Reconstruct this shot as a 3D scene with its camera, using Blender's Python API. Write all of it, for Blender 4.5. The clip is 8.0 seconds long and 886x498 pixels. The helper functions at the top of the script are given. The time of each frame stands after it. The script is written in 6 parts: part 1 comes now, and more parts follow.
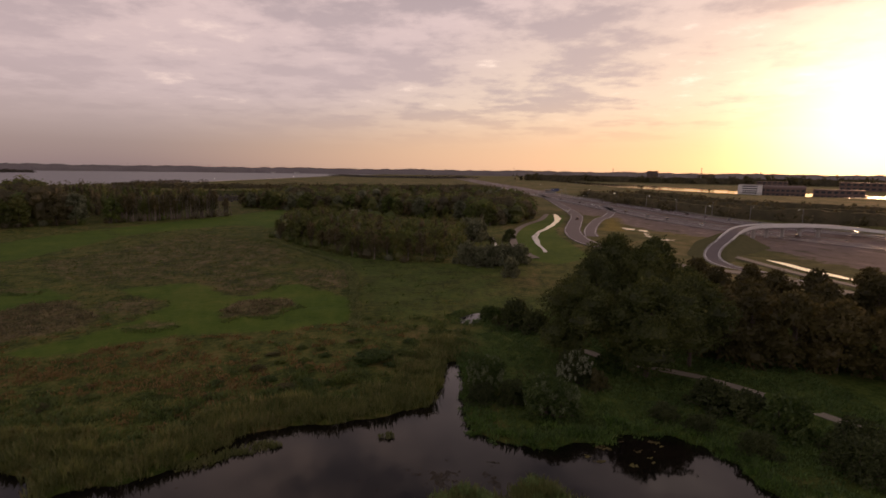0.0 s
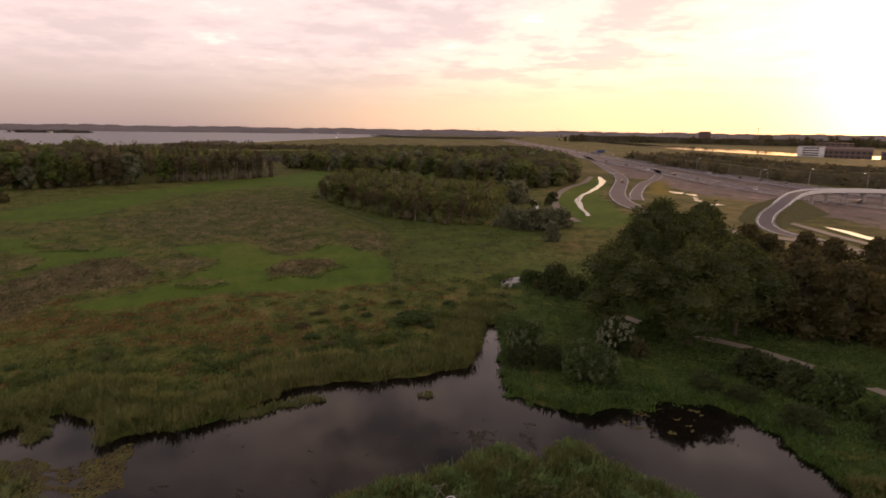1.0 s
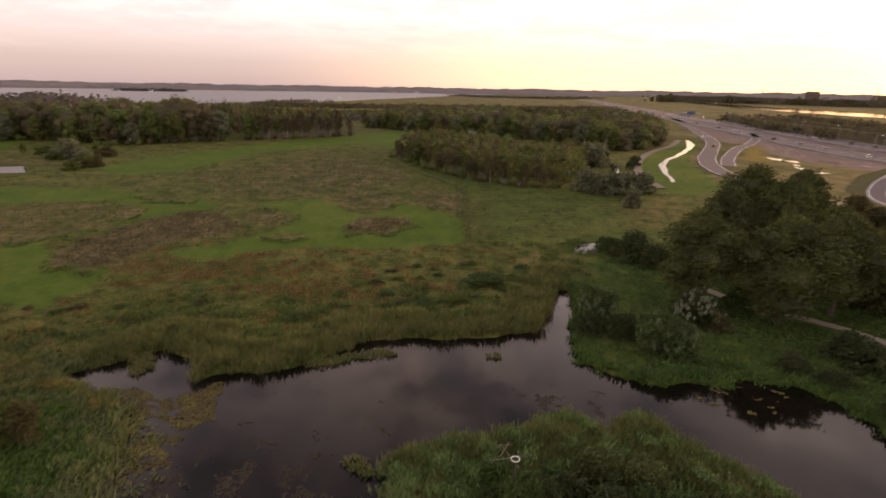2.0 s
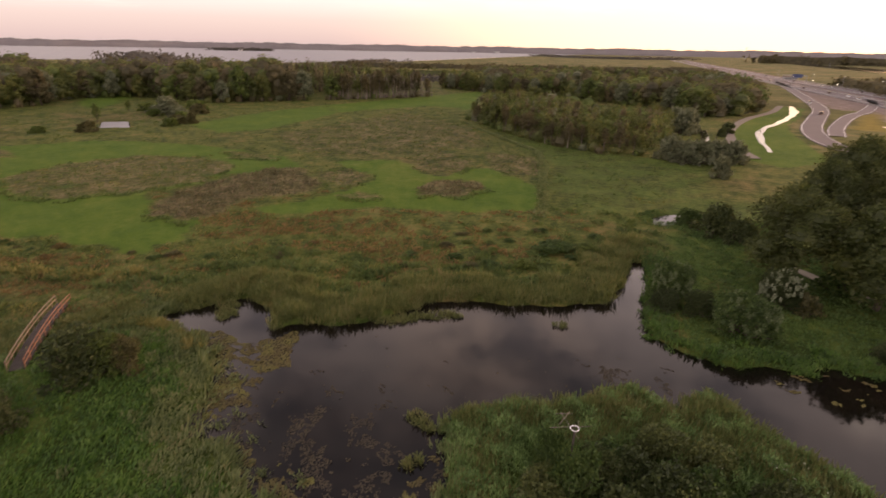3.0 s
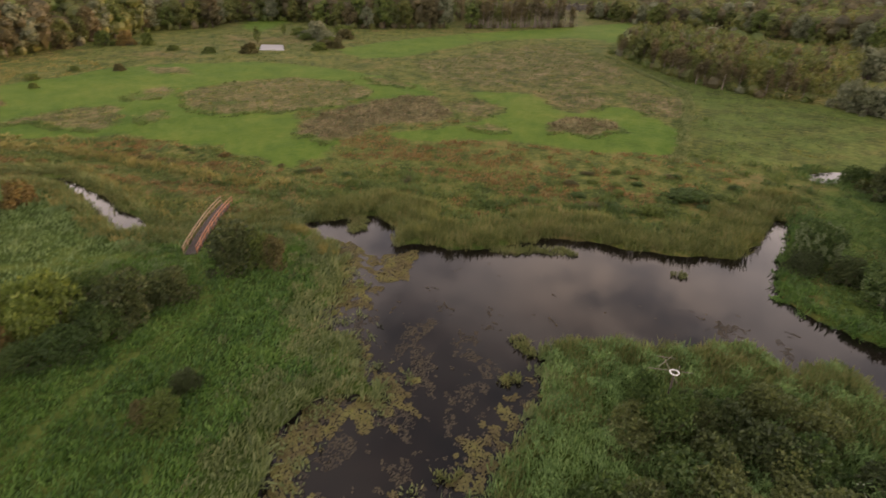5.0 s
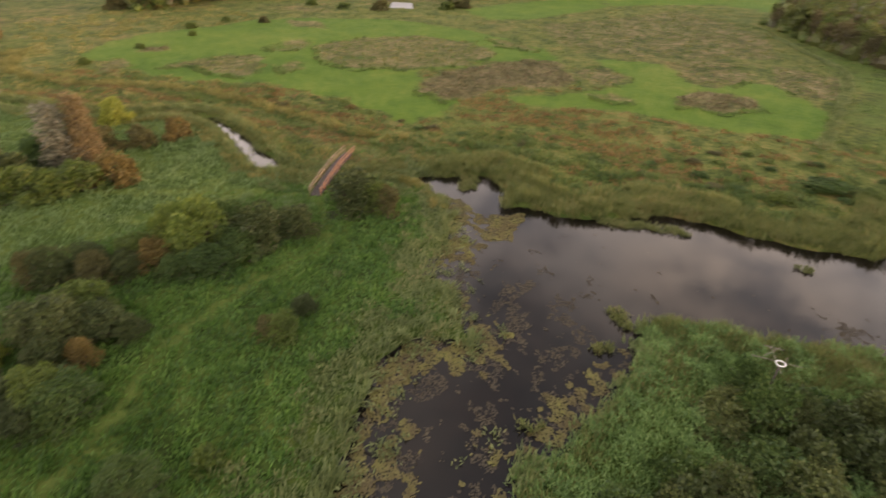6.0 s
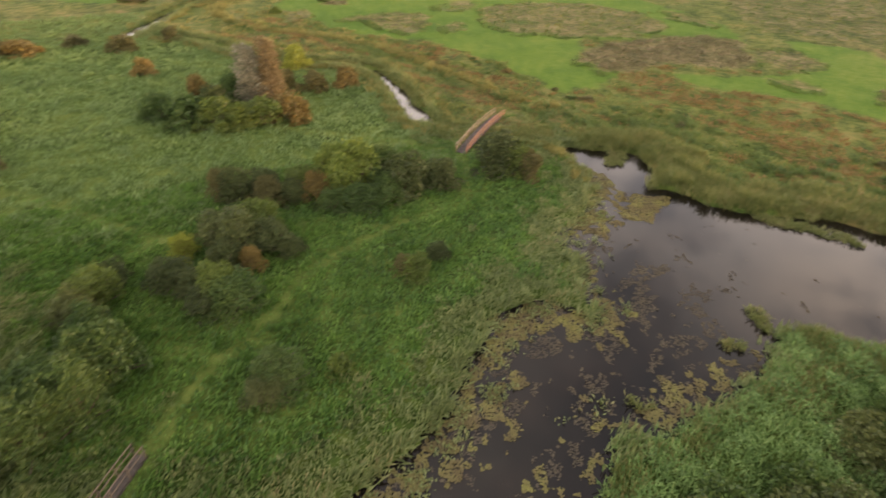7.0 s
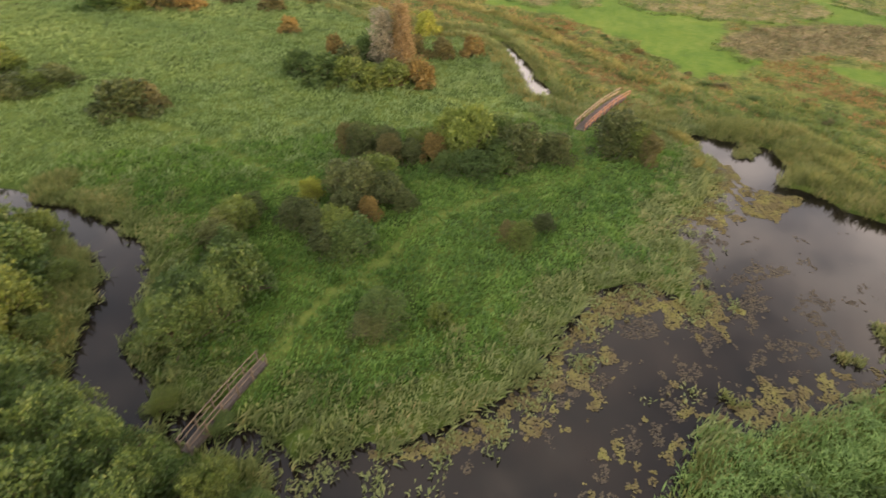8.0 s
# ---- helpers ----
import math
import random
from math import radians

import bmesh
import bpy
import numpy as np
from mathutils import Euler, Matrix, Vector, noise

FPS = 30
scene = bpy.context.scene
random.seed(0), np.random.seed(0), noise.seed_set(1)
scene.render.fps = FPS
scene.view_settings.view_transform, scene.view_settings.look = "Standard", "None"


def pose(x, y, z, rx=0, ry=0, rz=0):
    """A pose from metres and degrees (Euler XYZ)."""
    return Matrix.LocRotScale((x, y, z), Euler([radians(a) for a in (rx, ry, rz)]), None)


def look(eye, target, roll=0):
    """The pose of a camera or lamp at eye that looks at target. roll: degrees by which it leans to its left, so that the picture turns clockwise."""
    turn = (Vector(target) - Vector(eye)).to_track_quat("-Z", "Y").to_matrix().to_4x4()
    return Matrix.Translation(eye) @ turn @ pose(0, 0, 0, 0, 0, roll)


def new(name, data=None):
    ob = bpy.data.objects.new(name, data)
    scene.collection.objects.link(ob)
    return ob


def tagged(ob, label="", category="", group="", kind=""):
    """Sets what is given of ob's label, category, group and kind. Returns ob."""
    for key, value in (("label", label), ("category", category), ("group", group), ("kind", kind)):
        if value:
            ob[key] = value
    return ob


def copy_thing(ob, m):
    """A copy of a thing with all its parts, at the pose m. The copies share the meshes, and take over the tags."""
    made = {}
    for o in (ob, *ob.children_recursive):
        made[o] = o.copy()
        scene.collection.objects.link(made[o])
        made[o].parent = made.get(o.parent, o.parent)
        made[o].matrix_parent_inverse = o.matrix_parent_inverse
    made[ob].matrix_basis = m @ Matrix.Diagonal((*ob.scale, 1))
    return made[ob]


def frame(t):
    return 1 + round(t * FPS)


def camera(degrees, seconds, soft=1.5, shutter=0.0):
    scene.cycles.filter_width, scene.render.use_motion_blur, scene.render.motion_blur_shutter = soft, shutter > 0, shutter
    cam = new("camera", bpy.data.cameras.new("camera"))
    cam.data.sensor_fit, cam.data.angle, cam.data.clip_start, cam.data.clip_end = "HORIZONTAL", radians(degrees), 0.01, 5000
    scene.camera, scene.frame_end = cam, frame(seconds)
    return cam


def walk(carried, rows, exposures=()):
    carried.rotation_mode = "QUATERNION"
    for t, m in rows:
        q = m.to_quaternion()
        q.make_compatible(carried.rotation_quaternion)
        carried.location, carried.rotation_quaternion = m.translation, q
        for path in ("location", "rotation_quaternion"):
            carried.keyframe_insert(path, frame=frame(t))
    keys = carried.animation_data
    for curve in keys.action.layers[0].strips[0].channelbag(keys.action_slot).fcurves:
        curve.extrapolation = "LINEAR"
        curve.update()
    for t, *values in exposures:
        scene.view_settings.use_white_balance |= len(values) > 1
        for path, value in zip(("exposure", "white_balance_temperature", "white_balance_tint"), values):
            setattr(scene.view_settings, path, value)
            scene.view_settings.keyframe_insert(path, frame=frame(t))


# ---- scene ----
cam = camera(79.1, 8.0, soft=1.5, shutter=0.55)
PATH = [
    (0, (-4.812, -0.87, 27.17), (-4.822, 1.109, 26.882), 0.8),
    (0.5, (-4.769, -0.941, 27.237), (-4.846, 1.025, 26.878), 0.7),
    (1, (-4.811, -0.844, 27.371), (-4.968, 1.103, 26.941), 0.8),
    (1.5, (-4.937, -0.762, 27.325), (-5.219, 1.154, 26.824), 0.9),
    (3, (-4.703, -0.718, 27.455), (-5.359, 1.035, 26.751), 1.0),
    (3.5, (-4.499, -0.893, 27.42), (-5.256, 0.794, 26.657), 1.1),
    (4, (-4.182, -1.13, 27.372), (-5.03, 0.486, 26.553), 1.0),
    (5.5, (-3.152, -2.733, 27.464), (-4.263, -1.393, 26.48), 1.2),
    (6, (-2.693, -3.499, 27.44), (-3.942, -2.331, 26.403), 1.4),
    (6.5, (-2.159, -4.157, 27.435), (-3.532, -3.195, 26.345), 1.4),
    (7, (-1.453, -4.862, 27.386), (-2.919, -4.116, 26.249), 1.5),
    (7.5, (-0.723, -5.432, 27.412), (-2.242, -4.888, 26.231), 1.4),
    (8, (0.131, -6.018, 27.464), (-1.411, -5.631, 26.251), 1.3),
]
EXPOSURES = [(0, -1.85, 7150, 23), (0.5, -1.48, 7250, 22), (1, -1.14, 7350, 20), (1.5, -0.9, 7300, 19), (3, -0.34, 7250, 17), (3.5, -0.2, 7200, 15), (4, -0.08, 7150, 13), (5.5, 0.34, 7000, 8), (6, 0.51, 7000, 6), (6.5, 0.65, 7000, 5), (7, 0.79, 7000, 4), (7.5, 0.92, 7000, 4), (8, 1.06, 7000, 4)]
walk(cam, [(t, look(eye, target, roll)) for t, eye, target, roll in PATH], EXPOSURES)

# ---- sky and sun ----
SUN_AZ, SUN_EL = 38.5, 4.5          # degrees clockwise from +y, and above the horizon
sun_dir = Vector((math.sin(radians(SUN_AZ)) * math.cos(radians(SUN_EL)), math.cos(radians(SUN_AZ)) * math.cos(radians(SUN_EL)), math.sin(radians(SUN_EL))))


class Nodes:
    """Short-hand for building node trees."""

    def __init__(self, tree):
        self.tree = tree
        tree.nodes.clear()

    def add(self, kind, inputs=None, operation="", clamp=False, data="", blend="", soft_steps=False, attribute=""):
        n = self.tree.nodes.new(kind)
        if operation:
            n.operation = operation
        if clamp:
            n.use_clamp = True
        if data:
            n.data_type = data
        if blend:
            n.blend_type = blend
        if soft_steps:
            n.interpolation_type = "SMOOTHSTEP"
        if attribute:
            n.attribute_name = attribute
        for k, v in (inputs or {}).items():
            if isinstance(v, bpy.types.NodeSocket):
                self.tree.links.new(v, n.inputs[k])
            else:
                n.inputs[k].default_value = v
        return n

    def math(self, op, a, b=0.0, clamp=False):
        return self.add("ShaderNodeMath", {0: a, 1: b}, operation=op, clamp=clamp).outputs[0]

    def mix(self, fac, a, b, blend="MIX"):
        return self.add("ShaderNodeMix", {0: fac, 6: a, 7: b}, data="RGBA", blend=blend).outputs[2]

    def ramp(self, fac, stops):
        n = self.add("ShaderNodeValToRGB", {0: fac})
        e = n.color_ramp.elements
        while len(e) < len(stops):
            e.new(0.5)
        for el, (p, c) in zip(e, stops):
            el.position, el.color = p, (*c, 1) if len(c) == 3 else c
        return n.outputs[0]

    def span(self, v, a, b, c=0.0, d=1.0):
        return self.add("ShaderNodeMapRange", {0: v, 1: a, 2: b, 3: c, 4: d}, soft_steps=True).outputs[0]

    def noise(self, vec, scale, detail=3.0, rough=0.55):
        return self.add("ShaderNodeTexNoise", {"Vector": vec, "Scale": scale, "Detail": detail, "Roughness": rough}).outputs[0]


def build_world():
    w = bpy.data.worlds.new("evening_sky")
    scene.world = w
    w.use_nodes = True
    n = Nodes(w.node_tree)
    sky = n.add("ShaderNodeTexSky")
    sky.sky_type, sky.sun_disc, sky.sun_elevation, sky.sun_rotation = "NISHITA", False, radians(SUN_EL), radians(SUN_AZ)
    way = n.add("ShaderNodeTexCoord").outputs["Generated"]
    xyz = n.add("ShaderNodeSeparateXYZ", {0: way})
    x, y, z = xyz.outputs
    up = n.math("MAXIMUM", z, 0.0)
    near_sun = n.add("ShaderNodeVectorMath", {0: way, 1: sun_dir}, operation="DOT_PRODUCT").outputs["Value"]
    near_sun = n.math("MAXIMUM", near_sun, 0.0)
    # cloud sheets seen on a flat ceiling far above
    low = n.math("ADD", up, 0.10)
    flat = n.add("ShaderNodeCombineXYZ", {0: n.math("DIVIDE", x, low), 1: n.math("DIVIDE", y, low), 2: 0.0}).outputs[0]
    n1 = n.noise(flat, 0.85, 7.0, 0.6)
    n2 = n.noise(flat, 2.3, 6.0, 0.62)
    cloud = n.math("ADD", n.math("MULTIPLY", n1, 0.58), n.math("MULTIPLY", n2, 0.42))
    thick = n.span(cloud, 0.43, 0.55)
    gaps = n.span(cloud, 0.55, 0.66)
    fade = n.span(up, 0.03, 0.14)
    # how far round towards the sun, and how low
    flat_len = n.math("SQRT", n.math("ADD", n.math("MULTIPLY", x, x), n.math("MULTIPLY", y, y)))
    round_sun = n.math("DIVIDE", n.math("ADD", n.math("MULTIPLY", x, math.sin(radians(SUN_AZ))), n.math("MULTIPLY", y, math.cos(radians(SUN_AZ)))), n.math("MAXIMUM", flat_len, 0.001))
    sunward = n.span(round_sun, 0.30, 0.98)
    reach = n.math("ADD", 0.14, n.math("MULTIPLY", n.math("POWER", sunward, 3.0), 0.26))
    band = n.span(n.math("DIVIDE", up, reach), 1.0, 0.05)
    glow = n.math("MULTIPLY", sunward, band)
    core = n.math("POWER", near_sun, 110.0)
    veil = n.ramp(up, [(0.0, (0.285, 0.235, 0.25)), (0.04, (0.34, 0.285, 0.30)), (0.12, (0.63, 0.535, 0.55)), (0.32, (0.84, 0.70, 0.68)), (0.65, (0.36, 0.305, 0.305)), (0.85, (0.30, 0.265, 0.275)), (1.0, (0.36, 0.335, 0.36))])
    dark = n.ramp(up, [(0.0, (0.28, 0.232, 0.248)), (0.05, (0.33, 0.28, 0.30)), (0.15, (0.50, 0.42, 0.45)), (0.4, (0.32, 0.285, 0.315)), (0.6, (0.125, 0.115, 0.138)), (1.0, (0.22, 0.215, 0.25))])
    body = n.mix(n.math("MULTIPLY", n.math("MULTIPLY", n.math("SUBTRACT", 1.0, thick), fade), n.span(up, 0.15, 0.45, 0.6, 1.0)), veil, dark)
    body = n.mix(n.math("MULTIPLY", n.math("MULTIPLY", gaps, fade), n.math("ADD", 0.5, n.math("MULTIPLY", sunward, 0.5))), body, (1.15, 0.98, 0.87, 1))
    off = n.add("ShaderNodeVectorMath", {0: flat, 1: (-0.36, 1.40, 0.0)}, operation="DISTANCE").outputs["Value"]
    bank = n.math("MULTIPLY", n.span(off, 0.45, 0.05, 0.0, 0.7), n.span(n2, 0.36, 0.62))
    body = n.mix(bank, body, (1.0, 0.76, 0.64, 1))
    shine = n.mix(n.span(cloud, 0.43, 0.535), (0.58, 0.49, 0.475, 1), (0.98, 0.83, 0.645, 1))
    shine = n.mix(n.math("MULTIPLY", gaps, fade), shine, (1.35, 1.2, 0.98, 1))
    shine = n.mix(fade, (0.88, 0.62, 0.43, 1), shine)
    warm = n.mix(glow, body, shine)
    hot = n.mix(1.0, warm, n.mix(core, (0, 0, 0, 1), (1.6, 1.3, 0.8, 1)), "ADD")
    gain = n.mix(1.0, hot, (2.95, 2.95, 2.95, 1), "MULTIPLY")
    both = n.mix(1.0, gain, n.mix(1.0, sky.outputs[0], (0.08, 0.08, 0.08, 1), "MULTIPLY"), "ADD")
    bg = n.add("ShaderNodeBackground", {0: both, 1: 1.0})
    n.add("ShaderNodeOutputWorld", {0: bg.outputs[0]})


build_world()
sun = new("sun", bpy.data.lights.new("sun", "SUN"))
sun.data.energy, sun.data.angle, sun.data.color = 3.4, radians(4), (1.0, 0.58, 0.32)
sun.matrix_world = look((0, 0, 300), Vector((0, 0, 300)) - sun_dir)

# ---- materials ----
MATS = {}


def material(name):
    m = bpy.data.materials.new(name)
    m.use_nodes = True
    MATS[name] = m
    return m, Nodes(m.node_tree)


def leafy(name, stops, through_light=0.3, patch=0.25, plant=0.3, shine=0.025):
    """Leaves and blades: hue by leaf, by plant and by patches some metres wide."""
    m, n = material(name)
    geo = n.add("ShaderNodeNewGeometry")
    ob = n.add("ShaderNodeObjectInfo")
    big = n.noise(geo.outputs["Position"], patch, 3.0)
    v = n.math("ADD", n.math("MULTIPLY", geo.outputs["Random Per Island"], 0.85 - plant), n.math("MULTIPLY", n.span(big, 0.3, 0.7), plant))
    v = n.math("ADD", v, n.math("MULTIPLY", ob.outputs["Random"], 0.15))
    col = n.ramp(v, stops)
    d = n.add("ShaderNodeBsdfDiffuse", {0: col, 1: 0.6})
    t = n.add("ShaderNodeBsdfTranslucent", {0: col})
    g = n.add("ShaderNodeBsdfGlossy", {0: (1, 1, 1, 1), 1: 0.55})
    a = n.add("ShaderNodeMixShader", {0: through_light, 1: d.outputs[0], 2: t.outputs[0]})
    b = n.add("ShaderNodeMixShader", {0: shine, 1: a.outputs[0], 2: g.outputs[0]})
    n.add("ShaderNodeOutputMaterial", {0: b.outputs[0]})
    return m


def plain(name, col, rough=0.8, metal=0.0, grain=6.0, vary=0.25, bump=0.2, streak=(1, 1, 1)):
    """Paint, wood, concrete: one colour with stains at two scales and a fine relief."""
    m, n = material(name)
    co = n.add("ShaderNodeTexCoord").outputs["Object"]
    vec = n.add("ShaderNodeMapping", {0: co, 3: streak}).outputs[0]
    a = n.noise(vec, grain, 6.0, 0.65)
    b = n.noise(vec, grain * 0.13, 3.0)
    rnd = n.add("ShaderNodeObjectInfo").outputs["Random"]
    v = n.math("ADD", n.math("MULTIPLY", a, 0.5), n.math("ADD", n.math("MULTIPLY", b, 0.3), n.math("MULTIPLY", rnd, 0.2)))
    dark = tuple(c * (1 - vary) for c in col)
    lite = tuple(min(1, c * (1 + vary)) for c in col)
    c = n.ramp(v, [(0.25, dark), (0.75, lite)])
    bp = n.add("ShaderNodeBump", {"Strength": bump, "Distance": 0.02, "Height": a})
    p = n.add("ShaderNodeBsdfPrincipled", {"Base Color": c, "Roughness": rough, "Metallic": metal, "Normal": bp.outputs[0]})
    n.add("ShaderNodeOutputMaterial", {0: p.outputs[0]})
    return m


REED = leafy("reed_leaves", [(0.0, (0.057, 0.0765, 0.019)), (0.4, (0.138, 0.167, 0.0494)), (0.8, (0.214, 0.225, 0.076)), (1.0, (0.304, 0.243, 0.109))], 0.42)
GOLDREED = leafy("golden_reed_leaves", [(0.0, (0.0704, 0.0846, 0.022)), (0.35, (0.176, 0.179, 0.0495)), (0.75, (0.29, 0.254, 0.0825)), (1.0, (0.37, 0.291, 0.121))], 0.42, 0.2, 0.4)
HERB = leafy("herb_leaves", [(0.0, (0.0288, 0.065, 0.0126)), (0.4, (0.09, 0.185, 0.0315)), (0.75, (0.162, 0.27, 0.0525)), (1.0, (0.306, 0.33, 0.116))], 0.36)
SHORE = leafy("shore_reed_blades", [(0.0, (0.057, 0.0715, 0.0264)), (0.35, (0.131, 0.171, 0.0572)), (0.75, (0.217, 0.253, 0.0935)), (1.0, (0.308, 0.253, 0.121))], 0.33)
ISLET = leafy("islet_reed_blades", [(0.0, (0.0724, 0.129, 0.0403)), (0.4, (0.161, 0.263, 0.0786)), (0.8, (0.252, 0.355, 0.115)), (1.0, (0.311, 0.338, 0.124))], 0.33, 0.3)
SEDGE = leafy("sedge_blades", [(0.0, (0.0366, 0.0648, 0.0151)), (0.4, (0.0863, 0.14, 0.0324)), (0.68, (0.157, 0.189, 0.0486)), (1.0, (0.345, 0.259, 0.0918))], 0.35, 0.3, 0.5)
FIELD = leafy("field_reed_blades", [(0.0, (0.127, 0.189, 0.066)), (0.45, (0.171, 0.248, 0.088)), (0.85, (0.215, 0.286, 0.105)), (1.0, (0.286, 0.302, 0.127))], 0.35, 0.10, 0.55)
RUSH = leafy("rush_blades", [(0.0, (0.054, 0.0601, 0.0231)), (0.4, (0.135, 0.121, 0.0578)), (0.75, (0.225, 0.184, 0.105)), (1.0, (0.306, 0.252, 0.158))], 0.35)
RUST = leafy("rusty_herbs", [(0.0, (0.0689, 0.0608, 0.022)), (0.5, (0.184, 0.122, 0.045)), (1.0, (0.312, 0.196, 0.075))])
BANKGRASS = leafy("bank_grass_blades", [(0.0, (0.038, 0.076, 0.019)), (0.4, (0.086, 0.158, 0.038)), (0.8, (0.138, 0.213, 0.055)), (1.0, (0.21, 0.235, 0.08))], 0.33, 0.2, 0.45)
NETTLE = leafy("nettle_leaves", [(0.0, (0.036, 0.062, 0.016)), (0.45, (0.085, 0.135, 0.034)), (0.8, (0.135, 0.18, 0.046)), (1.0, (0.24, 0.20, 0.07))], 0.33, 0.3, 0.4)
GREEN = leafy("bush_leaves_green", [(0.0, (0.0274, 0.0544, 0.0127)), (0.5, (0.0595, 0.104, 0.0234)), (1.0, (0.12, 0.164, 0.0405))], 0.28)
DARK = leafy("bush_leaves_dark", [(0.0, (0.0264, 0.0396, 0.012)), (0.5, (0.0566, 0.0791, 0.023)), (1.0, (0.108, 0.128, 0.0404))], 0.28)
OLIVE = leafy("bush_leaves_olive", [(0.0, (0.0403, 0.0618, 0.0137)), (0.5, (0.0896, 0.13, 0.0252)), (1.0, (0.179, 0.216, 0.042))], 0.28)
LIME = leafy("bush_leaves_lime", [(0.0, (0.058, 0.086, 0.016)), (0.5, (0.13, 0.178, 0.032)), (1.0, (0.24, 0.285, 0.056))], 0.3, 0.5)
UMBER = leafy("bush_leaves_umber", [(0.0, (0.046, 0.062, 0.02)), (0.5, (0.094, 0.118, 0.036)), (1.0, (0.17, 0.175, 0.058))], 0.3, 0.4)
BROWN = leafy("bush_leaves_brown", [(0.0, (0.048, 0.052, 0.018)), (0.5, (0.10, 0.099, 0.034)), (1.0, (0.18, 0.15, 0.052))])
ORANGE = leafy("bush_leaves_orange", [(0.0, (0.0765, 0.063, 0.02)), (0.5, (0.157, 0.117, 0.034)), (1.0, (0.255, 0.184, 0.058))])
AMBER = leafy("amber_leaves", [(0.0, (0.09, 0.07, 0.032)), (0.5, (0.2, 0.15, 0.068)), (1.0, (0.33, 0.245, 0.12))])
YELLOW = leafy("bush_leaves_yellow", [(0.0, (0.121, 0.143, 0.0242)), (0.5, (0.264, 0.297, 0.044)), (1.0, (0.462, 0.462, 0.088))])
THICKET = leafy("thicket_leaves", [(0.0, (0.0433, 0.059, 0.0172)), (0.5, (0.1, 0.124, 0.0356)), (1.0, (0.199, 0.21, 0.0621))])
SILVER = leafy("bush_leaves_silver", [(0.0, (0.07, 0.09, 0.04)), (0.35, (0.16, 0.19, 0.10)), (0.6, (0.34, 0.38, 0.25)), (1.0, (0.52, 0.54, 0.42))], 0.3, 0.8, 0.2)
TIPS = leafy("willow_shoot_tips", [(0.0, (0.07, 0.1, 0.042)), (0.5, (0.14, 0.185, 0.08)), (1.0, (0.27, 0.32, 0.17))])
PALE = leafy("pale_poplar_leaves", [(0.0, (0.09, 0.095, 0.06)), (0.5, (0.20, 0.195, 0.135)), (1.0, (0.34, 0.325, 0.25))])
# Dark brownish leaves, with some red of the sun's flare tinted in.
SLOPE = leafy("flare_tinted_slope_leaves", [(0.0, (0.04, 0.038, 0.012)), (0.5, (0.085, 0.077, 0.024)), (1.0, (0.155, 0.125, 0.042))], 0.35, 0.11, 0.5)
WILLOW = leafy("willow_leaves", [(0.0, (0.075, 0.0875, 0.045)), (0.5, (0.15, 0.169, 0.0938)), (1.0, (0.237, 0.256, 0.156))])
TREE_A = leafy("tree_leaves", [(0.0, (0.0491, 0.0632, 0.0152)), (0.5, (0.114, 0.138, 0.0328)), (1.0, (0.222, 0.211, 0.0562))], 0.35, 0.11, 0.5)
OAK = leafy("oak_leaves", [(0.0, (0.03, 0.042, 0.0105)), (0.5, (0.07, 0.092, 0.0225)), (1.0, (0.135, 0.145, 0.036))], 0.33, 0.2, 0.4)
TREE_B = leafy("tree_leaves_brownish", [(0.0, (0.0524, 0.0502, 0.0219)), (0.5, (0.109, 0.0978, 0.0413)), (1.0, (0.197, 0.153, 0.0729))], 0.35, 0.11, 0.5)
# Leaf colours lightened and greyed to carry the haze of distance.
HAZED_WOOD = leafy("haze_greyed_tree_leaves", [(0.0, (0.07, 0.066, 0.056)), (0.5, (0.11, 0.103, 0.085)), (1.0, (0.15, 0.135, 0.10))], patch=0.02)
# Much paler: the far shore's aerial haze is mixed into the leaf colour.
HAZED_SHORE = leafy("haze_tinted_shore_leaves", [(0.0, (0.32, 0.296, 0.313)), (0.5, (0.384, 0.356, 0.371)), (1.0, (0.448, 0.41, 0.421))], patch=0.02)
LILY = leafy("lily_leaves", [(0.0, (0.0706, 0.051, 0.0209)), (0.35, (0.111, 0.0902, 0.0294)), (0.7, (0.141, 0.129, 0.0351)), (1.0, (0.212, 0.216, 0.0427))], 0.1, 0.6, 0.55)
LILY_G = leafy("sunken_weed", [(0.0, (0.03, 0.023, 0.015)), (0.5, (0.055, 0.043, 0.025)), (1.0, (0.095, 0.078, 0.037))], 0.05)
BARK = plain("bark", (0.09, 0.07, 0.055), 0.9, grain=9, streak=(1, 1, 0.2))
PALE_BARK = plain("pale_bark", (0.20, 0.17, 0.14), 0.9, grain=9, streak=(1, 1, 0.2))
WOOD = plain("weathered_planks", (0.056, 0.046, 0.039), 0.85, grain=14, vary=0.45)
# Timber with the red of low sunlight put into its colour.
SUNLIT_RAIL = plain("sunlit_red_rails", (0.25, 0.12, 0.072), 0.8, grain=12, vary=0.35)
RAIL = plain("grey_rails", (0.085, 0.068, 0.05), 0.8, grain=12, vary=0.4)
TAN_RAIL = plain("tan_rails", (0.25, 0.19, 0.13), 0.8, grain=12, vary=0.35)
ASPHALT = plain("asphalt", (0.15, 0.125, 0.13), 0.92, grain=0.8, vary=0.2)
CONCRETE = plain("concrete", (0.42, 0.40, 0.38), 0.75, grain=0.6, vary=0.15)
WHITE = plain("white_paint", (0.8, 0.8, 0.78), 0.5, grain=1.0, vary=0.06)
GRAVEL = plain("path_gravel", (0.26, 0.225, 0.175), 0.9, grain=1.3, vary=0.2)
PATHGREY = plain("grey_path", (0.19, 0.165, 0.14), 0.9, grain=1.3, vary=0.2)
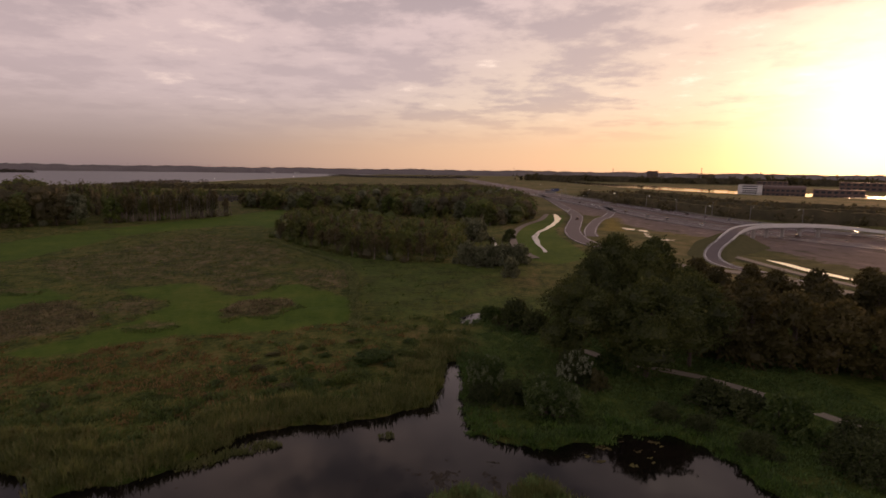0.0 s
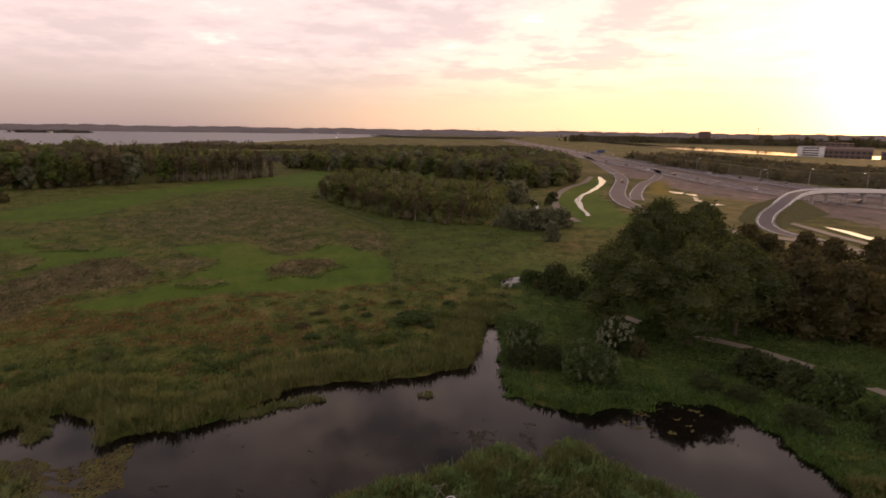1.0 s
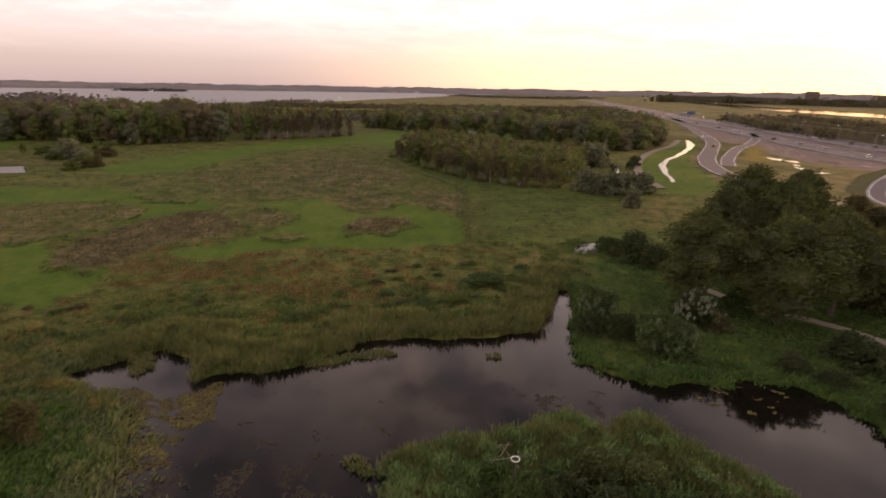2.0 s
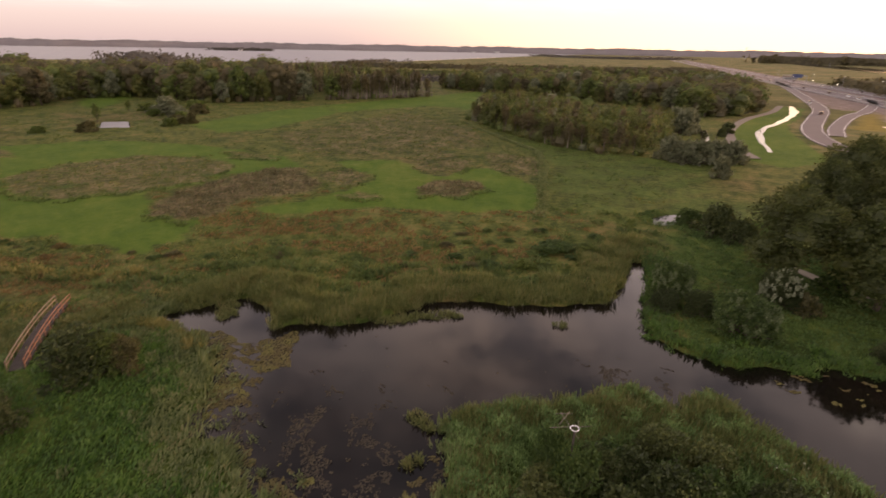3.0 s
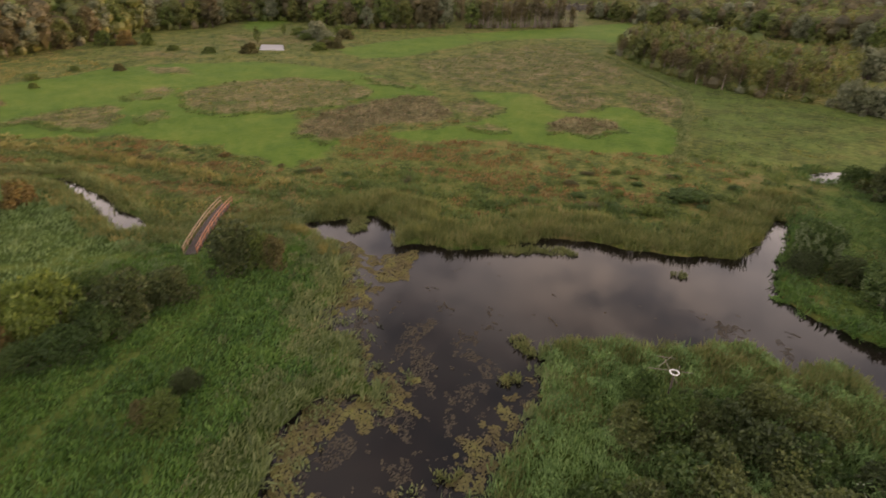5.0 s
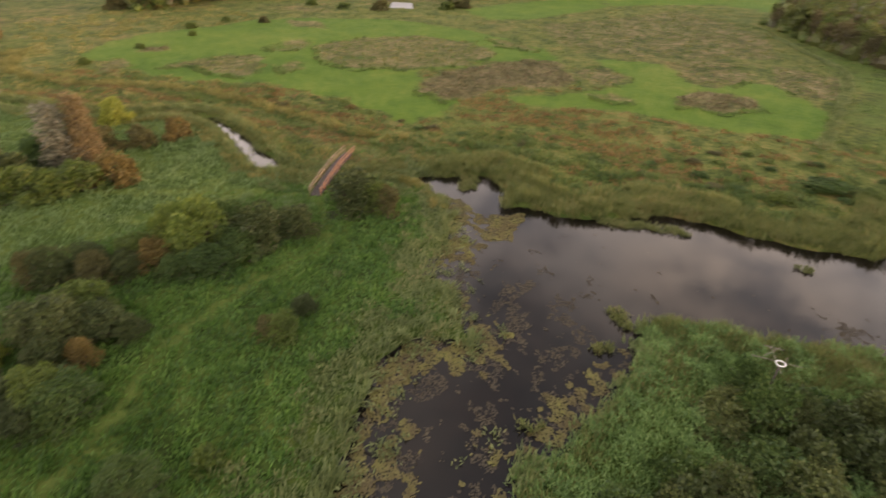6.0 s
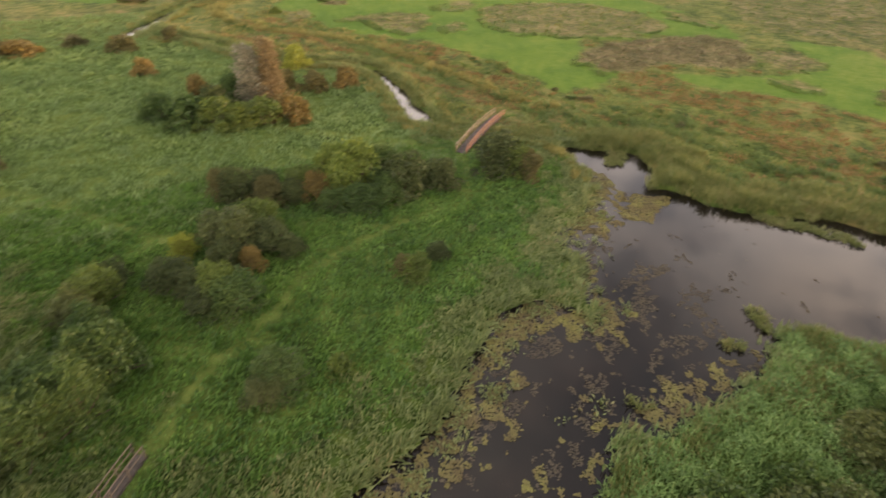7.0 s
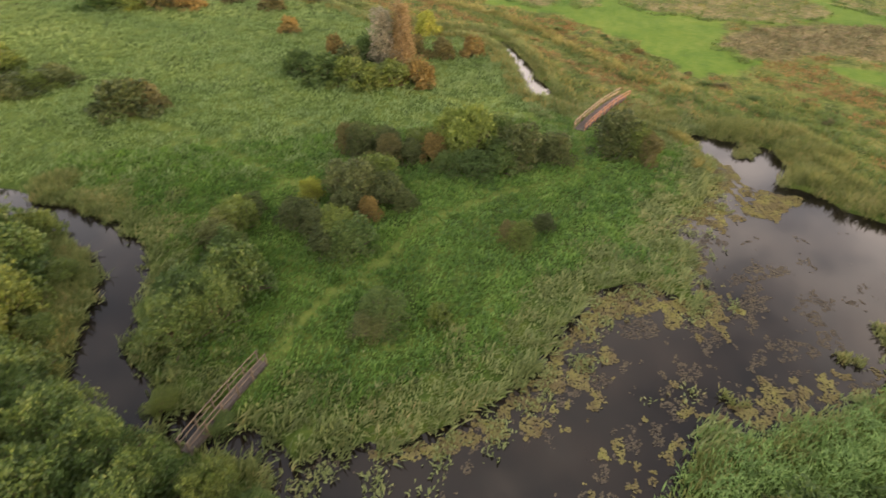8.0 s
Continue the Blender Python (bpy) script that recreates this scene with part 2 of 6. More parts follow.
STEEL = plain("galvanised_steel", (0.4, 0.4, 0.4), 0.45, 0.7, grain=2.0, vary=0.15)
BRICK = plain("dark_cladding", (0.16, 0.11, 0.095), 0.7, grain=0.3, vary=0.2)
BLUE = plain("blue_sign_paint", (0.05, 0.075, 0.18), 0.5, grain=1.0, vary=0.1)
GLASS = plain("window_glass", (0.05, 0.06, 0.07), 0.08, grain=0.2, vary=0.1, bump=0.0)


def lamp_material():
    m, n = material("lit_lamp")
    e = n.add("ShaderNodeEmission", {0: (1.0, 0.86, 0.62, 1), 1: 14.0})
    n.add("ShaderNodeOutputMaterial", {0: e.outputs[0]})
    return m


LIT = lamp_material()


def water_material():
    m, n = material("dark_water")
    pos = n.add("ShaderNodeNewGeometry").outputs["Position"]
    a = n.noise(pos, 0.9, 3.0)
    b = n.noise(pos, 0.12, 2.0)
    bp = n.add("ShaderNodeBump", {"Strength": 0.06, "Distance": 0.05, "Height": n.math("ADD", a, n.math("MULTIPLY", b, 2.0))})
    murk = n.ramp(n.noise(pos, 0.22, 4.0), [(0.35, (0.004, 0.0035, 0.003)), (0.65, (0.011, 0.008, 0.006))])
    p = n.add("ShaderNodeBsdfPrincipled", {"Base Color": murk, "Roughness": 0.05, "IOR": 1.34, "Normal": bp.outputs[0]})
    n.add("ShaderNodeOutputMaterial", {0: p.outputs[0]})
    return m


WATER = water_material()


def lake_material():
    m, n = material("ruffled_lake_water")
    pos = n.add("ShaderNodeNewGeometry").outputs["Position"]
    a = n.noise(pos, 0.05, 4.0)
    p = n.add("ShaderNodeBsdfPrincipled", {"Base Color": n.ramp(a, [(0.35, (0.10, 0.10, 0.12)), (0.65, (0.15, 0.145, 0.16))]), "Roughness": 0.42, "IOR": 1.33})
    n.add("ShaderNodeOutputMaterial", {0: p.outputs[0]})
    return m


LAKE_WATER = lake_material()


def ground_material():
    """Turf and soil; the masks say where lush grass, dry sedge, sand and worn tracks lie."""
    m, n = material("land")
    pos = n.add("ShaderNodeNewGeometry").outputs["Position"]
    tex = {k: n.add("ShaderNodeAttribute", attribute=k).outputs["Fac"] for k in ("lush", "dry", "sand", "worn", "wild", "far", "gold")}
    fine = n.noise(pos, 1.7, 7.0, 0.75)
    speck = n.noise(pos, 0.55, 5.0, 0.75)
    mid = n.noise(pos, 0.14, 5.0, 0.65)
    wide = n.noise(pos, 0.022, 4.0)
    blend = n.math("ADD", n.math("MULTIPLY", fine, 0.35), n.math("ADD", n.math("MULTIPLY", speck, 0.35), n.math("MULTIPLY", mid, 0.30)))
    turf = n.ramp(blend, [(0.432, (0.0335, 0.0487, 0.0117)), (0.478, (0.067, 0.0887, 0.0198)), (0.518, (0.102, 0.117, 0.0279)), (0.565, (0.163, 0.144, 0.0468))])
    pale = n.ramp(blend, [(0.432, (0.0427, 0.0458, 0.0147)), (0.478, (0.0836, 0.081, 0.0258)), (0.522, (0.123, 0.109, 0.0386)), (0.57, (0.188, 0.141, 0.0598))])
    base = n.mix(n.span(n.math("ADD", wide, n.math("MULTIPLY", mid, 0.5)), 0.72, 0.94), turf, pale)
    lush = n.ramp(n.math("ADD", n.math("MULTIPLY", blend, 0.65), n.math("MULTIPLY", wide, 0.35)), [(0.41, (0.0476, 0.0953, 0.0114)), (0.47, (0.0664, 0.123, 0.0152)), (0.53, (0.0851, 0.14, 0.0181)), (0.59, (0.124, 0.16, 0.0285))])
    dry = n.ramp(blend, [(0.43, (0.034, 0.038, 0.014)), (0.478, (0.08, 0.075, 0.029)), (0.525, (0.135, 0.113, 0.05)), (0.57, (0.215, 0.17, 0.092))])
    wild = n.ramp(blend, [(0.414, (0.03, 0.05, 0.011)), (0.500, (0.06, 0.095, 0.02)), (0.586, (0.11, 0.14, 0.032))])
    at = n.add("ShaderNodeSeparateXYZ", {0: pos})
    lane = n.noise(n.add("ShaderNodeCombineXYZ", {0: n.math("ADD", n.math("MULTIPLY", at.outputs[0], 0.22), n.math("MULTIPLY", at.outputs[1], 0.05)), 1: n.math("MULTIPLY", at.outputs[1], 0.03)}).outputs[0], 1.0, 5.0, 0.7)
    sand = n.ramp(n.math("ADD", n.math("MULTIPLY", lane, 0.65), n.math("MULTIPLY", mid, 0.35)), [(0.36, (0.09, 0.088, 0.042)), (0.42, (0.12, 0.10, 0.082)), (0.47, (0.21, 0.165, 0.15)), (0.53, (0.17, 0.13, 0.122)), (0.62, (0.36, 0.28, 0.25))])
    worn = n.ramp(fine, [(0.3, (0.08, 0.11, 0.02)), (0.7, (0.15, 0.175, 0.045))])
    far = n.ramp(n.math("ADD", n.math("MULTIPLY", wide, 0.55), n.math("MULTIPLY", mid, 0.45)), [(0.38, (0.062, 0.07, 0.02)), (0.47, (0.11, 0.112, 0.036)), (0.54, (0.155, 0.138, 0.052)), (0.62, (0.22, 0.175, 0.075))])
    gold = n.ramp(blend, [(0.414, (0.14, 0.11, 0.022)), (0.586, (0.26, 0.20, 0.04))])
    wob = n.math("MULTIPLY", n.math("SUBTRACT", n.math("ADD", mid, n.math("MULTIPLY", speck, 0.6)), 0.8), 2.4)

    def edge(k, ragged=1.0):
        return n.math("MULTIPLY", n.span(n.math("ADD", tex[k], n.math("MULTIPLY", wob, ragged)), 0.25, 0.75), n.span(tex[k], 0.0, 0.25))

    c = n.mix(edge("far"), base, far)
    c = n.mix(edge("wild"), c, wild)
    c = n.mix(n.math("MULTIPLY", edge("lush", 0.55), 0.9), c, lush)
    c = n.mix(n.math("MULTIPLY", edge("dry", 0.5), 0.9), c, dry)
    c = n.mix(edge("sand"), c, sand)
    c = n.mix(tex["gold"], c, gold)
    c = n.mix(n.math("MULTIPLY", tex["worn"], 0.8), c, worn)
    under = n.span(n.add("ShaderNodeSeparateXYZ", {0: pos}).outputs[2], -0.25, 0.12)
    c = n.mix(under, (0.028, 0.022, 0.016, 1), c)
    bp = n.add("ShaderNodeBump", {"Strength": 0.7, "Distance": 0.25, "Height": fine})
    p = n.add("ShaderNodeBsdfPrincipled", {"Base Color": c, "Roughness": 0.95, "Specular IOR Level": 0.1, "Normal": bp.outputs[0]})
    n.add("ShaderNodeOutputMaterial", {0: p.outputs[0]})
    return m


LAND = ground_material()

# ---- plan ----
# Each water body: a rounded outline or a line with a width.
POND = [(-2.6, 76), (-4.6, 71), (-5.2, 63), (-7, 58.2), (-11.3, 55.4), (-17, 53.4), (-23.6, 52.3), (-26, 49.6), (-30, 43), (-33, 42), (-38, 39.6), (-42, 43), (-45.4, 43.7),
        (-48.6, 40), (-51, 36), (-45.5, 34.6), (-41.4, 33), (-37, 29.7), (-35.2, 25.8), (-33, 23.3), (-30.7, 23), (-27, 20.5), (-24.4, 20), (-27.4, 16.3),
        (-27, 12.2), (-24, 9.2), (-20.5, 6), (-18.5, 1), (-17.4, -3), (-18, -8), (-16, -12), (-9, -12), (-7, 0), (-10, 9)]
ISLE = [(-12.7, 12), (-14.2, 13.2), (-13.3, 17), (-13.5, 22), (-14, 26), (-15.5, 29.6), (-16.6, 31.2), (-14.6, 33), (-12.5, 35.4), (-8.5, 36.7), (-5, 40.4),
        (-1.8, 41.3), (0.2, 39.4), (3.5, 43.6), (5.2, 40.7), (8, 38.6), (11.5, 35.5), (16, 27), (20, 12), (34, 12), (29, 30), (24.3, 40), (23.3, 43.5), (22.6, 47.6),
        (20.8, 50.3), (17.7, 52.6), (11.6, 50.8), (4.7, 49), (0.4, 50), (-1.5, 52), (-2.2, 56), (-2.3, 63), (-2.2, 70)]
POND_LINE = np.array(POND + ISLE, float)
LAKE = np.array([(-420, 3300), (-486, 2440), (-481, 1364), (-482, 983), (-560, 780), (-800, 700), (-1000, 480), (-2400, -100), (-4300, -300), (-3600, 1400), (-2900, 2000),
                 (-2500, 2600), (-1900, 2900), (-1200, 3300)], float)
POOL_WEST = np.array([(-191, 141), (-184, 146), (-169, 134), (-177, 129)], float)
STREAMS = [  # points, half width
    ([(-58, -48), (-50, -35.8), (-46, -29.8), (-42.6, -25.6), (-38.8, -23), (-35, -22.2), (-31, -22.2)], 1.95),
    ([(-31, -22.2), (-28.4, -22.3), (-25.4, -21.2), (-23.6, -19.8)], 2.0),
    ([(-23.6, -19.8), (-22.4, -17.4), (-20.6, -14.6), (-18.3, -11), (-15, -9)], 1.0),
    ([(-50, 36), (-55, 31.6), (-59, 27.2), (-64, 24.4)], 0.3),
    ([(-66.0, 23.9), (-68, 24.0), (-70.5, 24.3)], 1.5),
    ([(-70.5, 24.3), (-74, 24.9), (-79, 25.5)], 1.15),
    ([(-79, 25.5), (-86, 25.8), (-90, 25.8)], 0.8),
    ([(-90, 25.8), (-94, 22.6), (-97, 16), (-107, 8), (-119, 1.5), (-127, -6)], 0.4),
    ([(-129, -11.8), (-137.3, -7.5), (-146.6, -3.3)], 1.6),
    ([(-146.6, -3.3), (-156, 1.6), (-165.6, 7.5)], 0.7),
    ([(-0.4, 95.0), (1.6, 98.0)], 2.1),
]


def inside(p, poly):
    x, y = p[:, 0], p[:, 1]
    r = np.zeros(len(p), bool)
    for (x0, y0), (x1, y1) in zip(poly, np.roll(poly, -1, 0)):
        if y0 != y1:
            r ^= ((y0 > y) != (y1 > y)) & (x < (x1 - x0) * (y - y0) / (y1 - y0) + x0)
    return r


def to_line(p, line):
    """Distance of points from an open line."""
    best = np.full(len(p), 1e9)
    for a, b in zip(line[:-1], line[1:]):
        a, d = np.array(a, float), np.array(b, float) - np.array(a, float)
        f = np.clip(((p - a) @ d) / (d @ d), 0, 1)
        best = np.minimum(best, np.hypot(*(p - a - f[:, None] * d).T))
    return best


def depth_in(p, poly):
    """Metres inside an outline, negative outside."""
    d = to_line(p, np.vstack([poly, poly[:1]]))
    return np.where(inside(p, poly), d, -d)


GRADS = np.random.default_rng(5).normal(size=(64, 3))


def waves(p, size, octaves=4):
    """A cheap smooth random field over the plane, about -1 to 1."""
    out, amp, k = np.zeros(len(p)), 1.0, 0
    for o in range(octaves):
        f = 2 * math.pi / size * 1.9 ** o
        for _ in range(4):
            g = GRADS[k % 64]
            k += 1
            a = math.atan2(g[0], g[1])
            out += amp * 0.36 * np.sin(f * (p[:, 0] * math.cos(a) + p[:, 1] * math.sin(a)) * (0.8 + 0.15 * abs(g[2])) + 7 * g[2]
                                       + 1.3 * np.sin(f * 0.6 * (p[:, 0] * math.sin(a) - p[:, 1] * math.cos(a)) + 3 * g[0]))
        amp *= 0.55
    return out


def water_depth(p):
    """Metres from the nearest shore: positive on water, negative on land."""
    w = waves(p, 5.0, 3)
    d = depth_in(p, POND_LINE) + 0.45 * w
    for line, half in STREAMS:
        d = np.maximum(d, half - to_line(p, line) + 0.25 * w)
    d = np.maximum(d, depth_in(p, POOL_WEST) + 0.3 * w)
    return np.maximum(d, depth_in(p, LAKE))


def soft(a, b, v):
    f = np.clip((v - a) / (b - a), 0, 1)
    return f * f * (3 - 2 * f)


def land_height(p):
    d = water_depth(p)
    h = 0.42 + 0.10 * waves(p, 17.0, 3)
    return np.where(d > 0, -np.clip(d * 0.55, 0, 0.9), h * soft(0.0, 0.9, -d))


def axis(core, near, far, fine=0.85):
    """Grid lines: fine in the core, coarser to near, growing to far on both sides."""
    a = list(np.arange(core[0], core[1], fine))
    for side, sign in ((core[1], 1), (core[0], -1)):
        v, step = side, fine * 1.15
        lim = near[1] if sign > 0 else near[0]
        stop = far[1] if sign > 0 else far[0]
        out = []
        while sign * v < sign * stop:
            out.append(v)
            v += sign * step
            step = min(step * 1.05, 1.8) if sign * v < sign * lim else step * 1.07
        out.append(stop)
        a = a + out[0 if sign > 0 else 1:] if sign > 0 else out[::-1][:-1] + a
    return np.array(a)


def mesh_np(name, verts, faces, mats, smooth=False):
    """A mesh from arrays; faces all have the same number of corners."""
    me = bpy.data.meshes.new(name)
    nf, k = faces.shape
    me.vertices.add(len(verts))
    me.vertices.foreach_set("co", np.ascontiguousarray(verts, np.float32).ravel())
    me.loops.add(nf * k)
    me.loops.foreach_set("vertex_index", np.ascontiguousarray(faces, np.int32).ravel())
    me.polygons.add(nf)
    me.polygons.foreach_set("loop_start", np.arange(0, nf * k, k, dtype=np.int32))
    me.polygons.foreach_set("loop_total", np.full(nf, k, np.int32))
    me.polygons.foreach_set("use_smooth", np.full(nf, smooth, bool))
    for m in mats:
        me.materials.append(m)
    me.update(calc_edges=True)
    return me


LUSH = []  # outlines of the short bright green turf
LUSH.append([(-150, 22), (-162, 29), (-169, 40), (-171, 52), (-171, 64), (-175, 75), (-172, 88), (-162, 100), (-156, 109), (-144, 114), (-125, 117), (-108, 116), (-91, 113), (-79, 104), (-84, 98), (-90, 92), (-88, 82), (-93, 73), (-82, 64), (-71, 64), (-67, 56), (-67, 49), (-75, 48), (-85, 48), (-92, 46), (-104, 42), (-110, 35), (-121, 28), (-132, 26), (-138, 23)])
LUSH.append([(-77, 115), (-64, 122), (-57, 118), (-53, 111), (-46, 110), (-44, 120), (-40, 123), (-33, 116), (-25, 110), (-22, 93), (-26, 89), (-37, 84), (-51, 81), (-61, 71), (-68, 72), (-63, 80), (-60, 88), (-59, 95), (-60, 103), (-69, 108)])
LUSH.append([(-152, 227), (-131, 288), (-111, 354), (-82, 241), (-104, 254), (-121, 226), (-132, 207)])
LUSH.append([(-157, 148), (-159, 179), (-152, 227), (-130, 203), (-126, 152), (-134, 137)])
LUSH.append([(-282, 222), (-262, 215), (-240, 190), (-225, 165), (-250, 175), (-275, 200)])
LUSH.append([(14, 165), (20, 235), (38, 290), (62, 350), (76, 345), (64, 300), (47, 240), (45, 170), (30, 150)])
LUSH.append([(-164, -17), (-166, -6), (-188, -2), (-215, -12), (-216, -42), (-185, -42)])
DRY = []  # brown rush and sedge, and how strongly each shows
DRY.append((1.0, [(-85, 66), (-88, 77), (-89, 85), (-86, 100), (-81, 105), (-74, 98), (-67, 93), (-65, 87), (-69, 81), (-73, 76), (-71, 68), (-73, 62), (-80, 62)]))
DRY.append((0.75, [(-130, 70), (-132, 82), (-127, 98), (-109, 106), (-94, 99), (-89, 85), (-95, 74), (-102, 63), (-110, 61), (-120, 64)]))
DRY.append((0.8, [(-129, 31), (-130, 38), (-132, 47), (-129, 52), (-117, 50), (-112, 46), (-111, 41), (-115, 39), (-125, 36)]))
DRY.append((0.85, [(-151, 34), (-152, 38), (-147, 40), (-143, 36), (-146, 33)]))
DRY.append((0.6, [(-135, 58), (-139, 69), (-133, 72), (-126, 64), (-129, 58)]))
DRY.append((0.6, [(-115, 51), (-117, 57), (-114, 58), (-107, 52), (-107, 48)]))
DRY.append((0.7, [(-143, 22), (-141, 28), (-132, 27), (-131, 20)]))
DRY.append((0.95, [(-48, 97), (-46, 105), (-42, 109), (-37, 107), (-34, 103), (-37, 96), (-44, 92)]))
DRY.append((0.75, [(-75, 101), (-69, 109), (-60, 103), (-60, 94), (-68, 94)]))
DRY.append((0.6, [(-62, 84), (-56, 91), (-50, 89), (-52, 85)]))
DRY.append((0.7, [(-61, 126), (-59, 141), (-45, 128), (-44, 115), (-51, 113)]))
DRY.append((0.7, [(-47, 144), (-31, 141), (-25, 118), (-32, 118), (-40, 123)]))
DRY.append((0.6, [(-120, 144), (-112, 166), (-109, 221), (-84, 204), (-65, 189), (-46, 150), (-59, 141), (-62, 129), (-75, 125), (-81, 117), (-95, 122)]))
DRY.append((0.7, [(-172, 84), (-160, 90), (-148, 85), (-158, 78)]))
DRY.append((0.7, [(-112, 112), (-100, 116), (-90, 110), (-100, 107)]))
TRACKS = [([(-25, -11.4), (-29.8, -7.9), (-32.8, -3.4), (-38.1, 1.3), (-42, 11), (-42.7, 18.5), (-47, 21), (-54, 24)], 0.75),
          ([(-54, 23.6), (-62, 15), (-67, 9), (-72, 4)], 0.75), ([(-46, -8), (-52, -13), (-56, -16.4), (-63, -23), (-71, -32)], 0.8),
          ([(-61, 35), (-66, 44), (-60, 56), (-52, 64)], 0.4), ([(-20, 89), (-12.8, 91.9), (-5.5, 90.8), (-0.4, 87.8), (3.5, 86.4), (6.5, 81.5)], 0.6)]
PATH_EAST = [(12, 82), (17, 77), (20, 73), (24, 71), (29, 68), (33, 64), (36, 60), (44, 48), (58, 30)]
CPATH = [(60, 345), (49.9, 307), (34.6, 269), (25.3, 234.5), (21.5, 208), (21, 183), (23.3, 165)]
SANDY = np.array([(70, 2100), (130, 990), (140, 604), (150, 466), (149, 341), (164, 313), (190, 290), (190, 150), (125, 130), (112, 175), (108, 229), (95, 249), (90.7, 270), (88, 300), (99, 340),
                  (84, 340), (80, 372), (90, 470), (104, 640), (96, 800), (60, 1500)], float)


GOLD = np.array([(66.5, 248), (78, 280), (88, 312), (97, 328), (100, 322), (89, 288), (80, 246)], float)


GREENER = np.array([(-26, 118), (-28, 136), (-44, 160), (-60, 187), (-48, 182), (-17, 157), (18, 150), (12, 132), (3, 104), (-8, 95), (-20, 92)], float)


def north_of_creek(p):
    """Metres north of the creek that parts reed field and meadow."""
    return p[:, 1] - np.interp(p[:, 0], [-200, -162, -150, -131, -120, -104, -97, -88, -65, -50, -30, 0], [14, 7, -2, -7, 1, 9, 17, 26, 24, 36, 42, 42])


def masks(p):
    wob = 2.0 * waves(p, 18.0, 4)
    frill = 0.9 * waves(p, 8.0, 3)
    lush = np.full(len(p), -99.0)
    for poly in LUSH:
        lush = np.maximum(lush, depth_in(p, np.array(poly, float)) + frill - (3.0 if poly[0][0] > 0 else 0.0))
    dry = np.zeros(len(p))
    for strong, poly in DRY:
        dry = np.maximum(dry, strong * soft(-1.6, 1.6, depth_in(p, np.array(poly, float)) + frill))
    worn = np.zeros(len(p))
    for line, half in TRACKS:
        worn = np.maximum(worn, 0.7 - 0.7 * soft(half * 0.5, half * 1.4, to_line(p, line)))
    sand = soft(-3, 5, depth_in(p, SANDY) + wob)
    far = soft(260, 420, np.hypot(p[:, 0] + 60, p[:, 1] - 60)) * 1.0
    far = np.maximum(far, soft(30, 60, p[:, 0]) * soft(110, 150, p[:, 1]))
    wild = soft(5, -2, north_of_creek(p) + wob) * soft(-150, -110, p[:, 0] + 2 * wob)
    wild = np.maximum(wild, soft(-2, 9, p[:, 0] + 0.1 * (p[:, 1] - 60) + 2 * wob) * soft(90, 75, p[:, 0]) * soft(120, 105, p[:, 1]) * soft(42, 46, p[:, 1]))
    wild = np.maximum(wild, 0.56 * soft(-5, 5, depth_in(p, GREENER) + wob))
    return {"lush": soft(-2, 2, lush), "dry": dry, "worn": worn, "sand": sand, "far": far, "wild": wild, "gold": soft(-2, 3, depth_in(p, GOLD))}


def build_ground():
    xs = axis((-56, 30), (-180, 70), (-4850, 4850))
    ys = axis((-26, 72), (-60, 150), (-1500, 4850))
    gx, gy = np.meshgrid(xs, ys)
    p = np.stack([gx.ravel(), gy.ravel()], 1)
    v = np.column_stack([p, land_height(p)])
    nx, ny = len(xs), len(ys)
    i = (np.arange(ny - 1)[:, None] * nx + np.arange(nx - 1)[None]).ravel()
    me = mesh_np("ground", v, np.stack([i, i + 1, i + nx + 1, i + nx], 1), [LAND], True)
    for k, val in masks(p).items():
        a = me.attributes.new(k, "FLOAT", "POINT")
        a.data.foreach_set("value", val.astype(np.float32))
    tagged(new("ground", me), "flat marshland with green meadow, brown sedge and muddy banks", "ground", kind="structure")
    e = 4840
    w = np.array([(-e, -1490, 0), (e, -1490, 0), (e, e, 0), (-e, e, 0)], float)
    tagged(new("water", mesh_np("water", w, np.array([[0, 1, 2, 3]]), [WATER])), "still dark water of pond, creek and ditches", "water", kind="structure")


build_ground()

# ---- plants ----
RNG = np.random.default_rng(11)


def grow(p, height, width, lean, per, spread, wind=None):
    """Blades, per of them round each point of p: thin leaves that rise and lean, downwind if a wind is given. Arrays of corners and faces."""
    n = len(p) * per
    at = np.repeat(p, per, 0)
    h = np.repeat(np.broadcast_to(height, len(p)), per) * RNG.uniform(0.55, 1.15, n)
    a = RNG.uniform(0, 2 * math.pi, n) if wind is None else RNG.normal(wind, 0.85, n)
    at = at + np.column_stack([RNG.normal(0, spread, n), RNG.normal(0, spread, n), np.zeros(n)])
    tilt = RNG.uniform(0.15, 1.0, n) * lean
    side = np.column_stack([-np.sin(a), np.cos(a), np.zeros(n)]) * (RNG.uniform(0.6, 1.2, n) * width)[:, None]
    tip = at + np.column_stack([np.cos(a) * np.sin(tilt) * h, np.sin(a) * np.sin(tilt) * h, np.cos(tilt) * h])
    mid = at * 0.5 + tip * 0.5 + np.column_stack([np.zeros(n), np.zeros(n), 0.08 * h])
    v = np.stack([at, mid - side * 0.5, tip, mid + side * 0.5], 1).reshape(-1, 3)
    return v, np.arange(n * 4).reshape(-1, 4)


def scatter(box, density):
    n = int((box[1] - box[0]) * (box[3] - box[2]) * density)
    return np.column_stack([RNG.uniform(box[0], box[1], n), RNG.uniform(box[2], box[3], n)])


def on_land(p, sink=0.05):
    return np.column_stack([p, np.maximum(land_height(p), -0.25) - sink])


BRIDGES = [[(-52.8, 23.0), (-62.7, 34.9)], [(-25.6, -11.0), (-18.6, -15.9)]]


